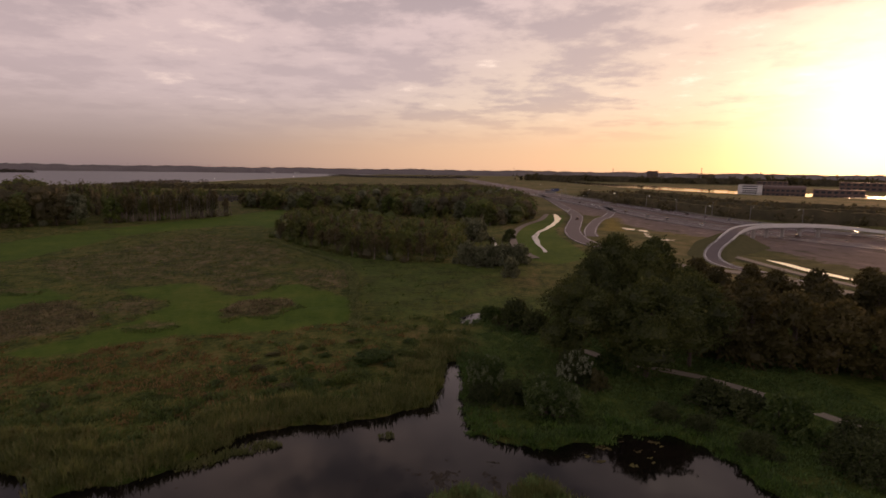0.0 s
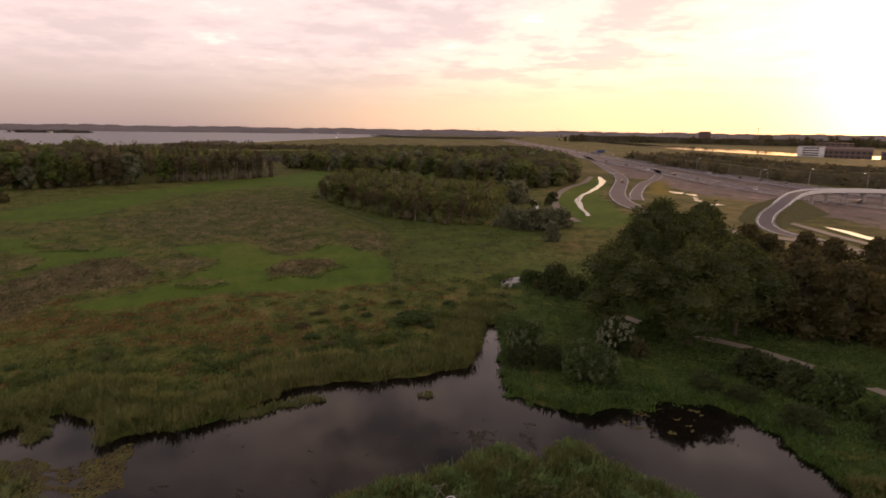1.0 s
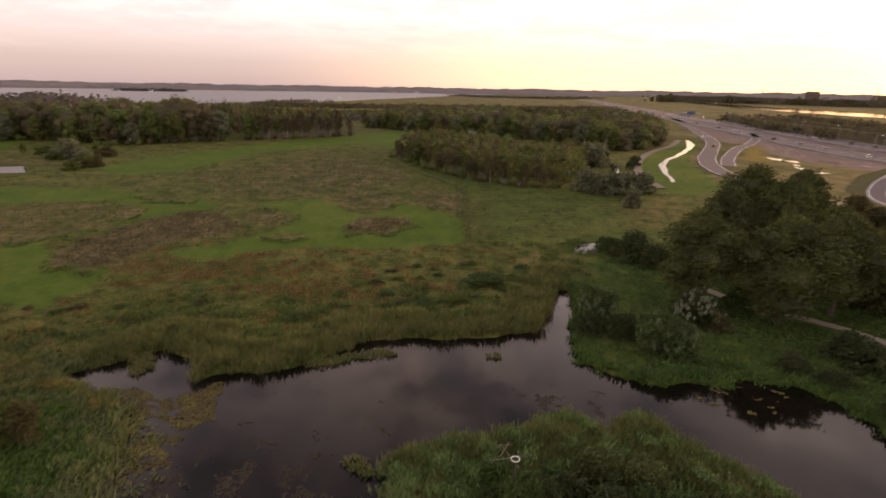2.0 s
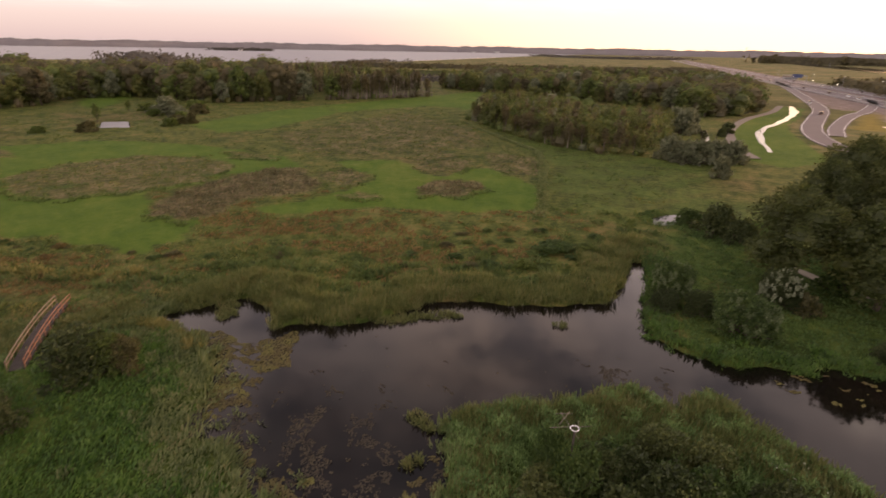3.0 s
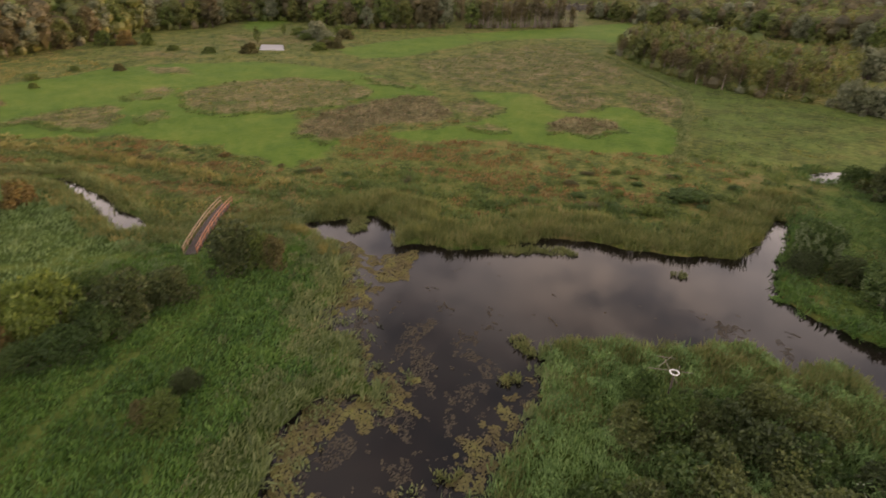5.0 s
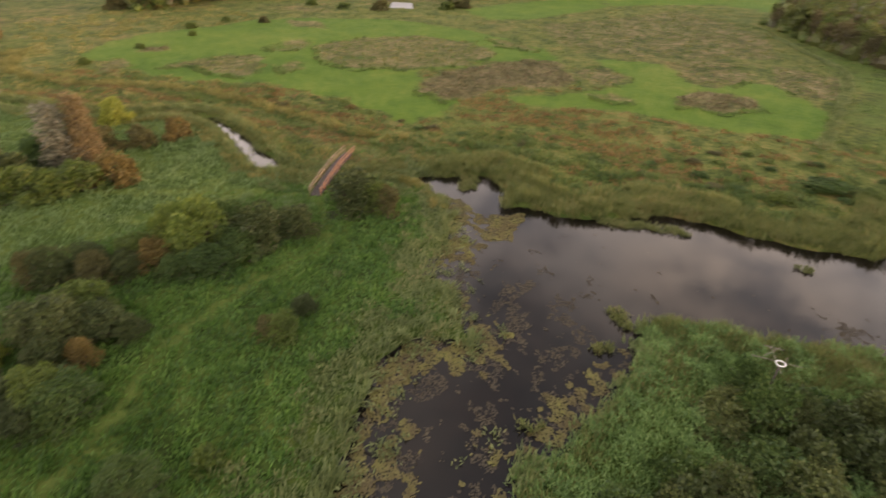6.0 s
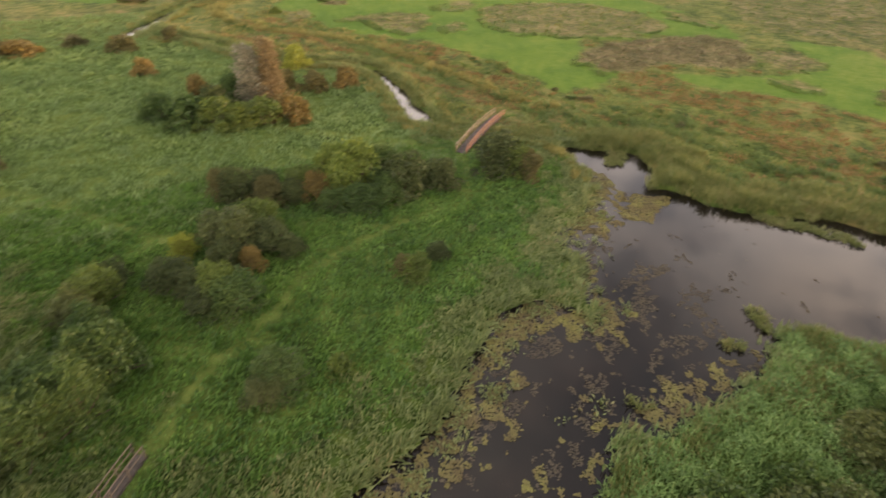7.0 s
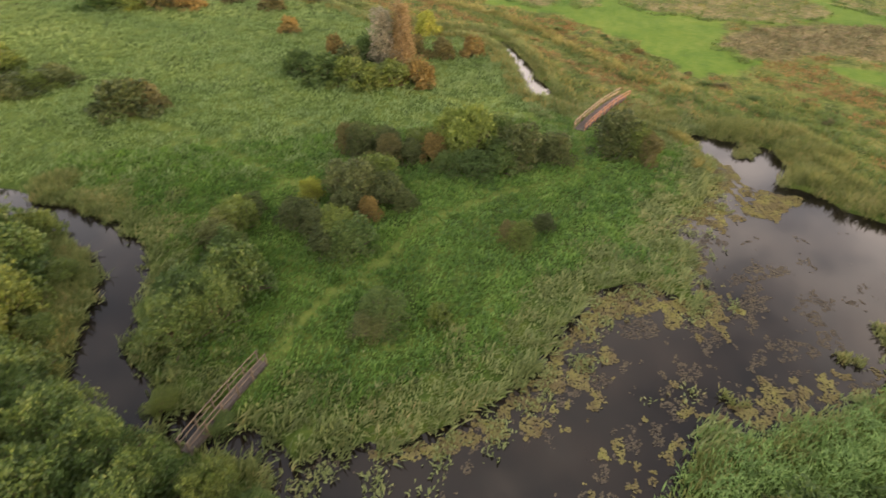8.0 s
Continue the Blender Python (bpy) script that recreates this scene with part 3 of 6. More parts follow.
def track_gap(p):
    d = np.full(len(p), 9.0)
    for line, half in TRACKS:
        d = np.minimum(d, to_line(p, line) / (half * (0.62 + 0.25 * waves(p, 6.0, 2))))
    for line in BRIDGES:
        d = np.minimum(d, to_line(p, line) / 0.95)
    return np.minimum(d, to_line(p, PATH_EAST) / 1.5)


def stuff(name, verts, faces, mat, label, category):
    return tagged(new(name, mesh_np(name, verts, faces, [mat])), label, category, kind="stuff")


def build_grass():
    # tall reeds along every bank of pond, creek and ditch
    p = np.vstack([scatter((-60, 40, -34, 84), 8), scatter((-130, -60, -8, 32), 4)])
    d = water_depth(p)
    n = waves(p, 9.0, 3)
    north = soft(30, 42, p[:, 1] + 0.2 * p[:, 0] + 8)
    east = soft(-4.5, -1.5, p[:, 0]) * soft(43, 47, p[:, 1] + 0.2 * p[:, 0])
    wide = 2.4 + 3.2 * north * (1 - east) + 1.2 * n - 1.0 * east
    tongue = (north < 0.5) & (p[:, 0] < -13) & (p[:, 1] > -24) & ((p[:, 0] > -53) | (p[:, 1] < 5))
    keep = (d < 0.1 + 0.3 * waves(p, 3.0, 2) - 0.05 * north * (1 - east)) & (d > -wide) & (east < 0.4) & (track_gap(p) > 1) & ~tongue
    q = p[keep]
    h = (0.9 + 0.55 * soft(30, 42, q[:, 1] + 0.2 * q[:, 0] + 8)) * (0.85 + 0.2 * waves(q, 6.0, 2)) * (1 - 0.5 * east[keep])
    v, f = grow(on_land(q), h, 0.11, 0.75, 8, 0.24)
    stuff("bank_reeds", v, f, REED, "green and straw-coloured reeds along the water's edge", "reeds")
    # the tongue's own rim, spreading over the water
    p = scatter((-62, -13, -33, 40), 8)
    d = water_depth(p)
    n = waves(p, 6.0, 3)
    low = p[:, 1] + 0.2 * p[:, 0] + 8 < 36
    q = p[low & (d < 0.25 + 0.5 * waves(p, 2.2, 2)) & (d > -4.4 - 2.6 * n) & (track_gap(p) > 1)]
    v, f = grow(on_land(q), (0.5 + 0.5 * soft(-1.5, -0.2, water_depth(q))) * (0.95 + 0.4 * waves(q, 2.4, 2)), 0.14, 1.2, 8, 0.24, 1.2)
    stuff("shore_reeds", v, f, SHORE, "grey-green leafy reeds on the tongue's shore", "reeds")
    p = scatter((-55, -39, 30, 38), 10)
    q = p[(to_line(p, [(-52.4, 33.4), (-49, 34.8), (-45.6, 34.6), (-42.1, 32.8)]) + 0.35 * waves(p, 2.5, 2) < 0.8) & (water_depth(p) < 0.5)]
    v, f = grow(on_land(q), 0.85, 0.1, 0.8, 8, 0.2)
    stuff("tip_reeds", v, f, GOLDREED, "straw-gold reeds on the tip of the tongue", "reeds")
    p = scatter((-50, -8, 14, 54), 12)
    w = waves(p, 2.0, 2)
    tufts = [([(-21.6, 48.9), (-25.4, 46.9), (-28.6, 44.6)], 0.75), ([(-44.4, 39.4), (-46.2, 41.6)], 1.0), ([(-10.2, 50.9), (-11.2, 50.7)], 0.35), ([(-26.6, 45.2), (-27.4, 44.2)], 0.4), ([(-17.8, 30.6), (-18.6, 31.4)], 0.7), ([(-16.6, 27.2), (-17, 26.6)], 0.5), ([(-15.6, 17.2), (-16, 16.6)], 0.5)]
    near = np.max([half + 0.25 * w - to_line(p, line) for line, half in tufts], 0)
    q = p[near > 0]
    v, f = grow(np.column_stack([q, np.full(len(q), -0.1)]), 0.6, 0.11, 1.1, 8, 0.15)
    stuff("reed_islet", v, f, REED, "low tufts of pale green reed standing in the water", "reeds")
    # reeds over the islet
    p = scatter((-18, 24, 8, 46), 10)
    d = water_depth(p)
    q = p[(d < 0.3) & (inside(p, np.vstack([ISLE[:21], [(20, 6), (-11, 6)]]).astype(float)))]
    base = on_land(q)
    base[:, 2] += np.clip(0.35 + 0.75 * waves(q, 3.0, 3), 0, 1.3) * soft(0.3, -1.5, water_depth(q))
    v, f = grow(base, 0.4, 0.09, 1.2, 10, 0.28)
    v2, f2 = grow(on_land(q), 1.0, 0.09, 0.7, 2, 0.3)
    v, f = np.vstack([v, v2]), np.vstack([f, f2 + len(v)])
    stuff("islet_reeds", v, f, ISLET, "dense green reeds covering a small island", "reeds")
    p = scatter((2, 17, 15, 34), 0.9)
    q = p[(waves(p, 3.5, 3) > 0.25) & (water_depth(p) < -1.0)]
    q = np.column_stack([q, land_height(q) + RNG.uniform(1.7, 2.3, len(q))])
    v, f = grow(q, 0.08, 0.2, 1.5, 4, 0.12)
    stuff("white_umbels", v, f, SILVER, "whitish flower heads of tall weeds on the island", "flowers")
    p = scatter((-8, 27, -14, 11), 3)
    q = p[(water_depth(p) < -0.4)]
    v, f = grow(on_land(q), 1.2 * (0.8 + 0.3 * waves(q, 4.0, 2)), 0.16, 1.0, 6, 0.3)
    stuff("mainland_reeds", v, f, FIELD, "green reeds on the near shore", "reeds")
    # herbs of the tongue of land between pond and creek
    p = scatter((-58, -14, -33, 34), 9)
    d = water_depth(p)
    north_bank = p[:, 1] > np.interp(p[:, 0], [-60, -51, -47.7, -44, -39, -35, -31, -27.5, -22.8, -18], [-52, -36, -30.3, -25.8, -22.4, -22.2, -22.9, -22.6, -18, -11])
    ok = north_bank & (d < -2.8 - 1.8 * waves(p, 6.0, 3)) & (track_gap(p) > 1) & (p[:, 1] + 0.25 * (p[:, 0] + 50) < 40)
    q = p[ok]
    v, f = grow(on_land(q), 0.45 * (1 + 0.35 * waves(q, 3.0, 3)), 0.15, 1.25, 7, 0.24, 1.2)
    stuff("rank_herbs", v, f, HERB, "knee-high lush green herbs and grass beside the pond", "grass")
    q = scatter((-62, -14, -24, 36), 5)
    q = q[(track_gap(q) <= 1) & (water_depth(q) < -0.5)]
    v, f = grow(on_land(q), 0.3, 0.09, 1.0, 7, 0.2)
    stuff("trodden_grass", v, f, HERB, "short trodden grass on a narrow footpath", "grass")
    # wide reed field behind
    p = scatter((-150, -50, -75, 40), 2.0)
    d = water_depth(p)
    ok = (d < -0.4) & (track_gap(p) > 1) & (north_of_creek(p) < 0.5) & (np.hypot(p[:, 0], p[:, 1] + 6) < 165)
    q = p[ok]
    v, f = grow(on_land(q), 0.6 * (1 + 0.4 * waves(q, 4.0, 3)), 0.17, 1.05, 6, 0.34, 1.2)
    stuff("reed_field", v, f, FIELD, "wide field of knee-high grey-green reed", "reeds")
    # belts along the meadow creek: dark reeds at the water, straw-gold ones outside
    creek = [(-64, 24.4), (-74, 24.9), (-86, 25.9), (-91, 25.6), (-94, 22.6), (-97, 16), (-107, 8), (-119, 1.5), (-127, -6), (-137, -7.4), (-150, -2), (-165.6, 7.5)]
    p = scatter((-172, -54, -18, 44), 4)
    dc = to_line(p, creek) + 0.5 * waves(p, 6.0, 2)
    ok = (water_depth(p) < -0.1) & (track_gap(p) > 1)
    q = p[ok & (dc < 3.0) & (water_depth(p) < -0.75)]
    v, f = grow(on_land(q), 1.1 * (1 + 0.25 * waves(q, 3.0, 2)), 0.13, 0.6, 6, 0.3)
    stuff("creek_reeds", v, f, SHORE, "tall dull green reeds hemming the meadow creek", "reeds")
    gold_line = [(-61, 42), (-65, 41), (-70, 39.5), (-77, 37.4), (-90, 35), (-103, 31.5), (-114, 25), (-119, 20), (-125.5, 13.8), (-134, 8.9), (-149, 7.2), (-163, 12.5)]
    dg = to_line(p, gold_line) + 0.7 * waves(p, 5.0, 3)
    q = p[ok & (((dc > 2.4) & (dc < 4.0) & (waves(p, 8.0, 2) > -0.4)) | (dg < 1.3))]
    v, f = grow(on_land(q), 0.85 * (1 + 0.3 * waves(q, 3.0, 2)), 0.14, 0.8, 6, 0.3)
    stuff("golden_reeds", v, f, GOLDREED, "straw-gold reeds along the meadow creek", "reeds")
    p = scatter((-215, -98, -8, 78), 0.8)
    q = p[(north_of_creek(p) > 3) & (masks(p)["lush"] < 0.3) & (water_depth(p) < -1.5) & (waves(np.column_stack([p[:, 0] * 0.45 + p[:, 1] * 0.2, p[:, 1]]), 8.0, 3) + 0.4 * waves(p, 3.0, 2) > 0.15)]
    v, f = grow(on_land(q), 0.6 * (1 + 0.4 * waves(q, 5.0, 2)), 0.24, 1.0, 5, 0.45)
    stuff("straw_tussocks", v, f, GOLDREED, "straw-gold tussocks of rough grass beyond the creek", "grass")
    # far side of the creek
    p = scatter((-60, -8, -46, -12), 3.6)
    creek = np.interp(p[:, 0], [-60, -51, -47.7, -44, -39, -35, -31, -27.5, -22.8, -18], [-52, -36, -30.3, -25.8, -22.4, -22.2, -22.9, -22.6, -18, -11])
    q = p[(water_depth(p) < -0.3) & (p[:, 1] < creek) & (track_gap(p) > 1)]
    v, f = grow(on_land(q), 0.9, 0.11, 0.8, 6, 0.25)
    stuff("creek_bank_grass", v, f, REED, "tall rough grass on the creek's far bank", "grass")
    # rough sedge between reed belt and meadow
    p = scatter((-135, 0, 4, 96), 3.4)
    d = water_depth(p)
    m = masks(p)
    ok = (d < -2.4) & (m["lush"] < 0.3) & (m["dry"] < 0.3) & (north_of_creek(p) > 1) & (track_gap(p) > 1)
    keep = (p[:, 1] + 0.25 * (p[:, 0] + 50) < 72 + 6 * waves(p, 12.0, 2)) | (waves(p, 5.0, 3) > 0.2)
    q = p[ok & keep]
    row = np.column_stack([(75 * q[:, 0] + 35 * q[:, 1]) / 83 * 0.22, (-35 * q[:, 0] + 75 * q[:, 1]) / 83])
    rust = 0.95 * waves(row, 9.0, 4) + 0.25 * waves(q, 3.0, 2) + 1.1 * np.exp(-((q[:, 0] + 36) / 34) ** 2 - ((q[:, 1] - 74) / 12) ** 2) > 0.28
    nettle = (waves(q, 7.0, 3) + 0.5 * waves(row, 5.0, 2) - 0.22 * (-water_depth(q) - 11) > 0.1) & (q[:, 0] > -75) & (q[:, 1] > 38)
    v, f = grow(on_land(q[nettle]), 0.7 * (1 + 0.5 * waves(q[nettle], 2.6, 2) + 0.4 * waves(row[nettle], 5.0, 3)), 0.16, 1.1, 6, 0.3)
    stuff("nettles", v, f, NETTLE, "dark green nettles and rank weeds behind the reeds", "weeds")
    q, row, rust = q[~nettle], row[~nettle], rust[~nettle]
    v, f = grow(on_land(q[~rust]), 0.42 * (1 + 0.45 * waves(q[~rust], 3.0, 2) + 0.6 * waves(row[~rust], 6.0, 3)), 0.15, 1.1, 5, 0.22)
    stuff("sedge", v, f, SEDGE, "rough yellow-green sedge at the meadow's edge", "grass")
    v, f = grow(on_land(q[rust]), 0.5, 0.13, 1.0, 5, 0.24)
    stuff("dock_stalks", v, f, RUST, "rust-brown seed stalks of dock in rough grass", "weeds")
    # tussocks in the meadow
    p = scatter((-230, 0, 40, 235), 0.45)
    m = masks(p)
    ok = (water_depth(p) < -2) & (m["lush"] < 0.4) & (waves(p, 13.0, 3) + 0.6 * m["dry"] > -0.05) & (p[:, 1] > 0.8 * p[:, 0] + 120 - 60)
    q = p[ok & ((p[:, 1] > 92) | (p[:, 0] < -120)) & (m["dry"] < 0.5)]
    v, f = grow(on_land(q), 0.4, 0.2, 1.0, 5, 0.4)
    stuff("meadow_tussocks", v, f, SEDGE, "low tussocks of sedge scattered over the meadow", "grass")
    p = scatter((-155, -22, 20, 215), 1.5)
    m = masks(p)
    chance = RNG.random(len(p)) * 1.25 - 0.4 * waves(p, 4.0, 3)
    q = p[(m["dry"] > np.maximum(chance, 0.1)) & (water_depth(p) < -2)]
    main = masks(q)["dry"] > 0.8
    v, f = grow(on_land(q[main]), 0.6 * (1 + 0.5 * waves(q[main], 3.0, 2)), 0.2, 1.1, 6, 0.3)
    stuff("rush_tussocks", v, f, RUSH, "brown tussocks of rush in the meadow", "grass")
    v, f = grow(on_land(q[~main]), 0.38 * (1 + 0.5 * waves(q[~main], 3.0, 2)), 0.2, 1.1, 5, 0.35)
    stuff("sedge_tussocks", v, f, SEDGE, "olive tussocks of sedge in the meadow", "grass")
    # dark green rush that rims the brown patches
    p = scatter((-140, -28, 28, 128), 5)
    m = masks(p)
    behind = masks(p + np.array([-1.3, 2.1]))["dry"]
    q = p[(m["dry"] < 0.45) & (behind > 0.4) & (m["lush"] > 0.5) & (waves(p, 6.0, 3) > -0.5)]
    v, f = grow(on_land(q), 0.42 * (1 + 0.3 * waves(q, 3.0, 2)), 0.16, 0.9, 5, 0.25)
    stuff("rush_rim", v, f, NETTLE, "dark green rush round the brown patches of the meadow", "grass")
    line = [(-79, 209), (-57, 179), (-33, 149), (-28, 131), (-22, 100), (-20, 88)]
    p = scatter((-84, -14, 84, 214), 5)
    dl = to_line(p, line)
    q = p[(dl < 0.9 + 0.3 * waves(p, 5.0, 2)) & (p[:, 1] < 200)]
    v, f = grow(on_land(q), 0.65, 0.2, 0.8, 5, 0.25)
    stuff("ditch_reeds", v, f, SHORE, "grey-green reeds along a meadow ditch", "reeds")
    # the east bank, under the trees
    p = scatter((-6, 46, 30, 100), 4.2)
    d = water_depth(p)
    q = p[(d < 0.0) & (track_gap(p) > 1) & (((d > -2.6) & (p[:, 0] > -4.5)) | (p[:, 0] > -1 - 0.1 * (p[:, 1] - 60) + 5 * waves(p, 8.0, 2) + 0.2 * np.maximum(p[:, 1] - 66, 0)))]
    short = masks(q)["lush"] > 0.5
    v, f = grow(on_land(q), np.where(short, 0.16, 0.42 + 0.45 * soft(-3, -0.5, water_depth(q))), 0.13, 1.0, 5, 0.24)
    stuff("east_bank_grass", v, f, BANKGRASS, "green grass on the bank under the trees", "grass")
    p = scatter((-4, 40, 34, 72), 9)
    d = water_depth(p) + 0.35 * waves(p, 2.5, 2)
    q = p[(d < 0.15) & (d > -2.2 - 1.2 * waves(p, 5.0, 2)) & (track_gap(p) > 1) & ((p[:, 1] > 44) | (p[:, 0] > 22))]
    v, f = grow(on_land(q), 0.6 * (1 + 0.4 * waves(q, 2.0, 2)), 0.12, 1.1, 8, 0.22)
    stuff("east_rim_grass", v, f, HERB, "rank pale green grass tufts along the bank", "grass")
    # trailing stems over the pond's west rim
    p = scatter((-40, -12, -13, 32), 9)
    d = water_depth(p)
    q = p[(d > 0) & (d < 3.4) & (p[:, 0] + 0.25 * p[:, 1] < -13) & (waves(p, 3.2, 3) - 0.2 * d > 0.18) & (track_gap(p) > 1)]
    v, f = grow(np.column_stack([q, np.full(len(q), -0.05)]), 0.42, 0.12, 1.3, 7, 0.24)
    stuff("floating_weed", v, f, SHORE, "trailing green stems floating at the pond's rim", "water plants")


build_grass()


def discs(p, r, z, k=5):
    """Small floating leaves: flat rounded pieces, a little tilted."""
    n = len(p)
    a = np.arange(k) / k * 2 * math.pi
    turn = RNG.uniform(0, 6.28, n)[:, None] + a[None]
    rr = r[:, None] * RNG.uniform(0.7, 1.15, (n, k))
    tilt = RNG.normal(0, 0.025, (n, 1))
    v = np.stack([p[:, :1] + rr * np.cos(turn), p[:, 1:] + rr * np.sin(turn), z[:, None] + tilt * np.cos(turn)], 2)
    return v.reshape(-1, 3), np.arange(n * k).reshape(-1, k)


SHADY_BAY = np.array([(8, 48.6), (9.8, 46.2), (13.5, 44.6), (15.4, 46.4), (19, 49.5), (18, 52), (12, 50.6)], float)


def build_lilies():
    p = np.vstack([scatter((-52, -9, -12, 45), 125), scatter((-9, 3, 39, 48), 125)])
    d = water_depth(p)
    ok = d > 0.05
    p, d = p[ok], d[ok]
    blob = 0.85 * waves(p, 5.5, 4) + 0.95 * waves(p, 1.9, 3)
    west = 1.3 * np.exp(-(np.maximum(d - 1.2, 0) / 2.6) ** 2) * soft(26, 20, p[:, 1]) * soft(-10, 0, p[:, 1]) * soft(-14, -17, p[:, 0])
    mats = ([(-37.2, 29.2), (-36.0, 30.8), (-33.4, 30.9), (-32.6, 28.6), (-31.6, 27.6), (-33.4, 27.0), (-36.0, 27.3)], [(-39.1, 35.2), (-37.2, 36.9), (-35.2, 39.4), (-34.2, 36.4), (-32.6, 33.7), (-34.4, 31.8), (-37.0, 32.7)], [(-40.9, 32.2), (-41.3, 34.2), (-38.5, 34.4), (-37.4, 32.4), (-38.4, 30.6)], [(-46, 34.8), (-43.6, 36.4), (-40, 35.9), (-39.4, 35.0), (-41.6, 33.5)])
    nw_bay = 1.5 * np.max([soft(-0.7, 0.5, depth_in(p, np.array(m, float))) for m in mats], 0)
    rim = 1.0 * np.exp(-(np.maximum(d - 0.5, 0) / 1.3) ** 2) * soft(20, 26, p[:, 1]) * soft(38, 33, p[:, 1]) * soft(-20, -24, p[:, 0])
    islet = 1.1 * np.exp(-((p[:, 0] + 15.2) / 2.0) ** 2 - ((p[:, 1] - 20) / 8) ** 2)
    south = 1.0 * np.exp(-((p[:, 0] + 12.6) / 2.2) ** 2 - ((p[:, 1] - 9) / 3.4) ** 2)
    want = np.maximum.reduce([west, nw_bay, islet, south, rim])
    pick = blob + 1.9 * want
    q = p[(pick > 1.7) & (want > 0.3) & (d > 0.45 + 0.5 * waves(p, 2.0, 2))]
    v, f = discs(q, RNG.uniform(0.05, 0.105, len(q)), RNG.uniform(0.012, 0.04, len(q)))
    stuff("lily_pads", v, f, LILY, "olive and yellow floating leaves in ragged mats on dark water", "water lilies")
    middle = 0.85 * np.exp(-((p[:, 0] + 24) / 9) ** 2 - ((p[:, 1] - 24) / 15) ** 2)
    middle = np.maximum(middle, 1.7 * np.exp(-((p[:, 0] + 4) / 5) ** 2 - ((p[:, 1] - 43.6) / 2.4) ** 2))
    q = p[(d > 0.3) & (waves(p, 4.2, 4) + 0.7 * waves(p, 1.2, 2) + 0.5 * want + middle > 1.16 + 0.7 * soft(25, 36, p[:, 1])) & (pick <= 1.5) & (RNG.random(len(p)) < 0.7)]
    v, f = discs(q, RNG.uniform(0.04, 0.1, len(q)), RNG.uniform(0.004, 0.012, len(q)))
    stuff("brown_pondweed", v, f, LILY_G, "brown pondweed just breaking the water's surface", "pondweed")
    p = scatter((-2, 26, 40, 55), 40)
    d = water_depth(p)
    b = depth_in(p, SHADY_BAY)
    q = p[(d > 0.3) & (b > 0.2) & (waves(p, 2.2, 3) > 0.75) & (np.abs(p[:, 0] - 12.5) < 5)]
    v, f = discs(q, RNG.uniform(0.07, 0.15, len(q)), RNG.uniform(0.02, 0.04, len(q)), 7)
    stuff("shady_lily_pads", v, f, LILY, "pale lily leaves on black water", "water lilies")


build_lilies()


def leaves(lumps, count, size, rng, shell=0.55, droop=0.0):
    """Leaf sprays over a set of round lumps (x, y, z, rx, rz): corners and faces of small bent diamonds."""
    lumps = np.array(lumps, float)
    wgt = lumps[:, 3] ** 2
    k = rng.choice(len(lumps), count, p=wgt / wgt.sum())
    d = rng.normal(size=(count, 3))
    d[:, 2] += 0.25
    d /= np.linalg.norm(d, axis=1)[:, None]
    r = (shell + (1.06 - shell) * rng.uniform(0, 1, count) ** 0.6) * (1 + 0.10 * np.sin(7 * d[:, 0] + 5 * d[:, 2] + k) + 0.08 * np.sin(11 * d[:, 1] - 6 * d[:, 2] + 2 * k))
    r = np.where(rng.random(count) < 0.10, r * rng.uniform(1.05, 1.3, count), r)   # stray shoots
    L = lumps[k]
    c = L[:, :3] + d * r[:, None] * np.column_stack([L[:, 3], L[:, 3], L[:, 4]])
    c[:, 2] = np.maximum(c[:, 2], 0.05)
    out = d + rng.normal(0, 0.75, (count, 3))
    out[:, 2] -= droop
    out /= np.linalg.norm(out, axis=1)[:, None]
    side = np.cross(out, rng.normal(size=(count, 3)))
    side /= np.linalg.norm(side, axis=1)[:, None] + 1e-9
    s = (size * rng.uniform(0.6, 1.35, count))[:, None]
    up = np.cross(side, out) * s * 0.12
    v = np.stack([c - out * s * 0.5, c + side * s * 0.36 + up, c + out * s * 0.6, c - side * s * 0.36 + up], 1).reshape(-1, 3)
    return v, np.arange(count * 4).reshape(-1, 4)


def ball_grid(k=2):
    """A round ball of quads, radius 1: corners and faces."""
    g = np.linspace(-1, 1, k + 1)
    a, b = np.meshgrid(g, g)
    one = np.ones(a.size)
    v, f = [], []
    i = (np.arange(k)[:, None] * (k + 1) + np.arange(k)[None]).ravel()
    quad = np.stack([i, i + 1, i + k + 2, i + k + 1], 1)
    for ax in range(3):
        for sign in (1, -1):
            side = np.column_stack([one * sign, a.ravel() * sign, b.ravel()])
            f.append(quad + len(v) * a.size)
            v.append(np.roll(side, ax, 1))
    v = np.vstack(v)
    return v / np.linalg.norm(v, axis=1)[:, None], np.vstack(f)


BALL = ball_grid()


def with_cores(vf, lumps, fill=0.8):
    """Adds the dense inside of each lump, a knobbly mass, to its loose leaves."""
    v, f = vf
    lumps = np.array(lumps, float)
    b, q = BALL
    knob = 1 + 0.16 * np.sin(5 * b[None, :, 0] + lumps[:, :1] * 3) * np.sin(6 * b[None, :, 1] + lumps[:, 1:2] * 5) + 0.10 * np.sin(9 * b[None, :, 2] + lumps[:, 2:3] * 7)
    c = lumps[:, None, :3] + b[None] * knob[:, :, None] * fill * lumps[:, None, [3, 3, 4]]
    c[:, :, 2] = np.maximum(c[:, :, 2], 0.0)
    faces = (q[None] + (np.arange(len(lumps)) * len(b))[:, None, None] + len(v)).reshape(-1, 4)
    return np.vstack([v, c.reshape(-1, 3)]), np.vstack([f, faces])


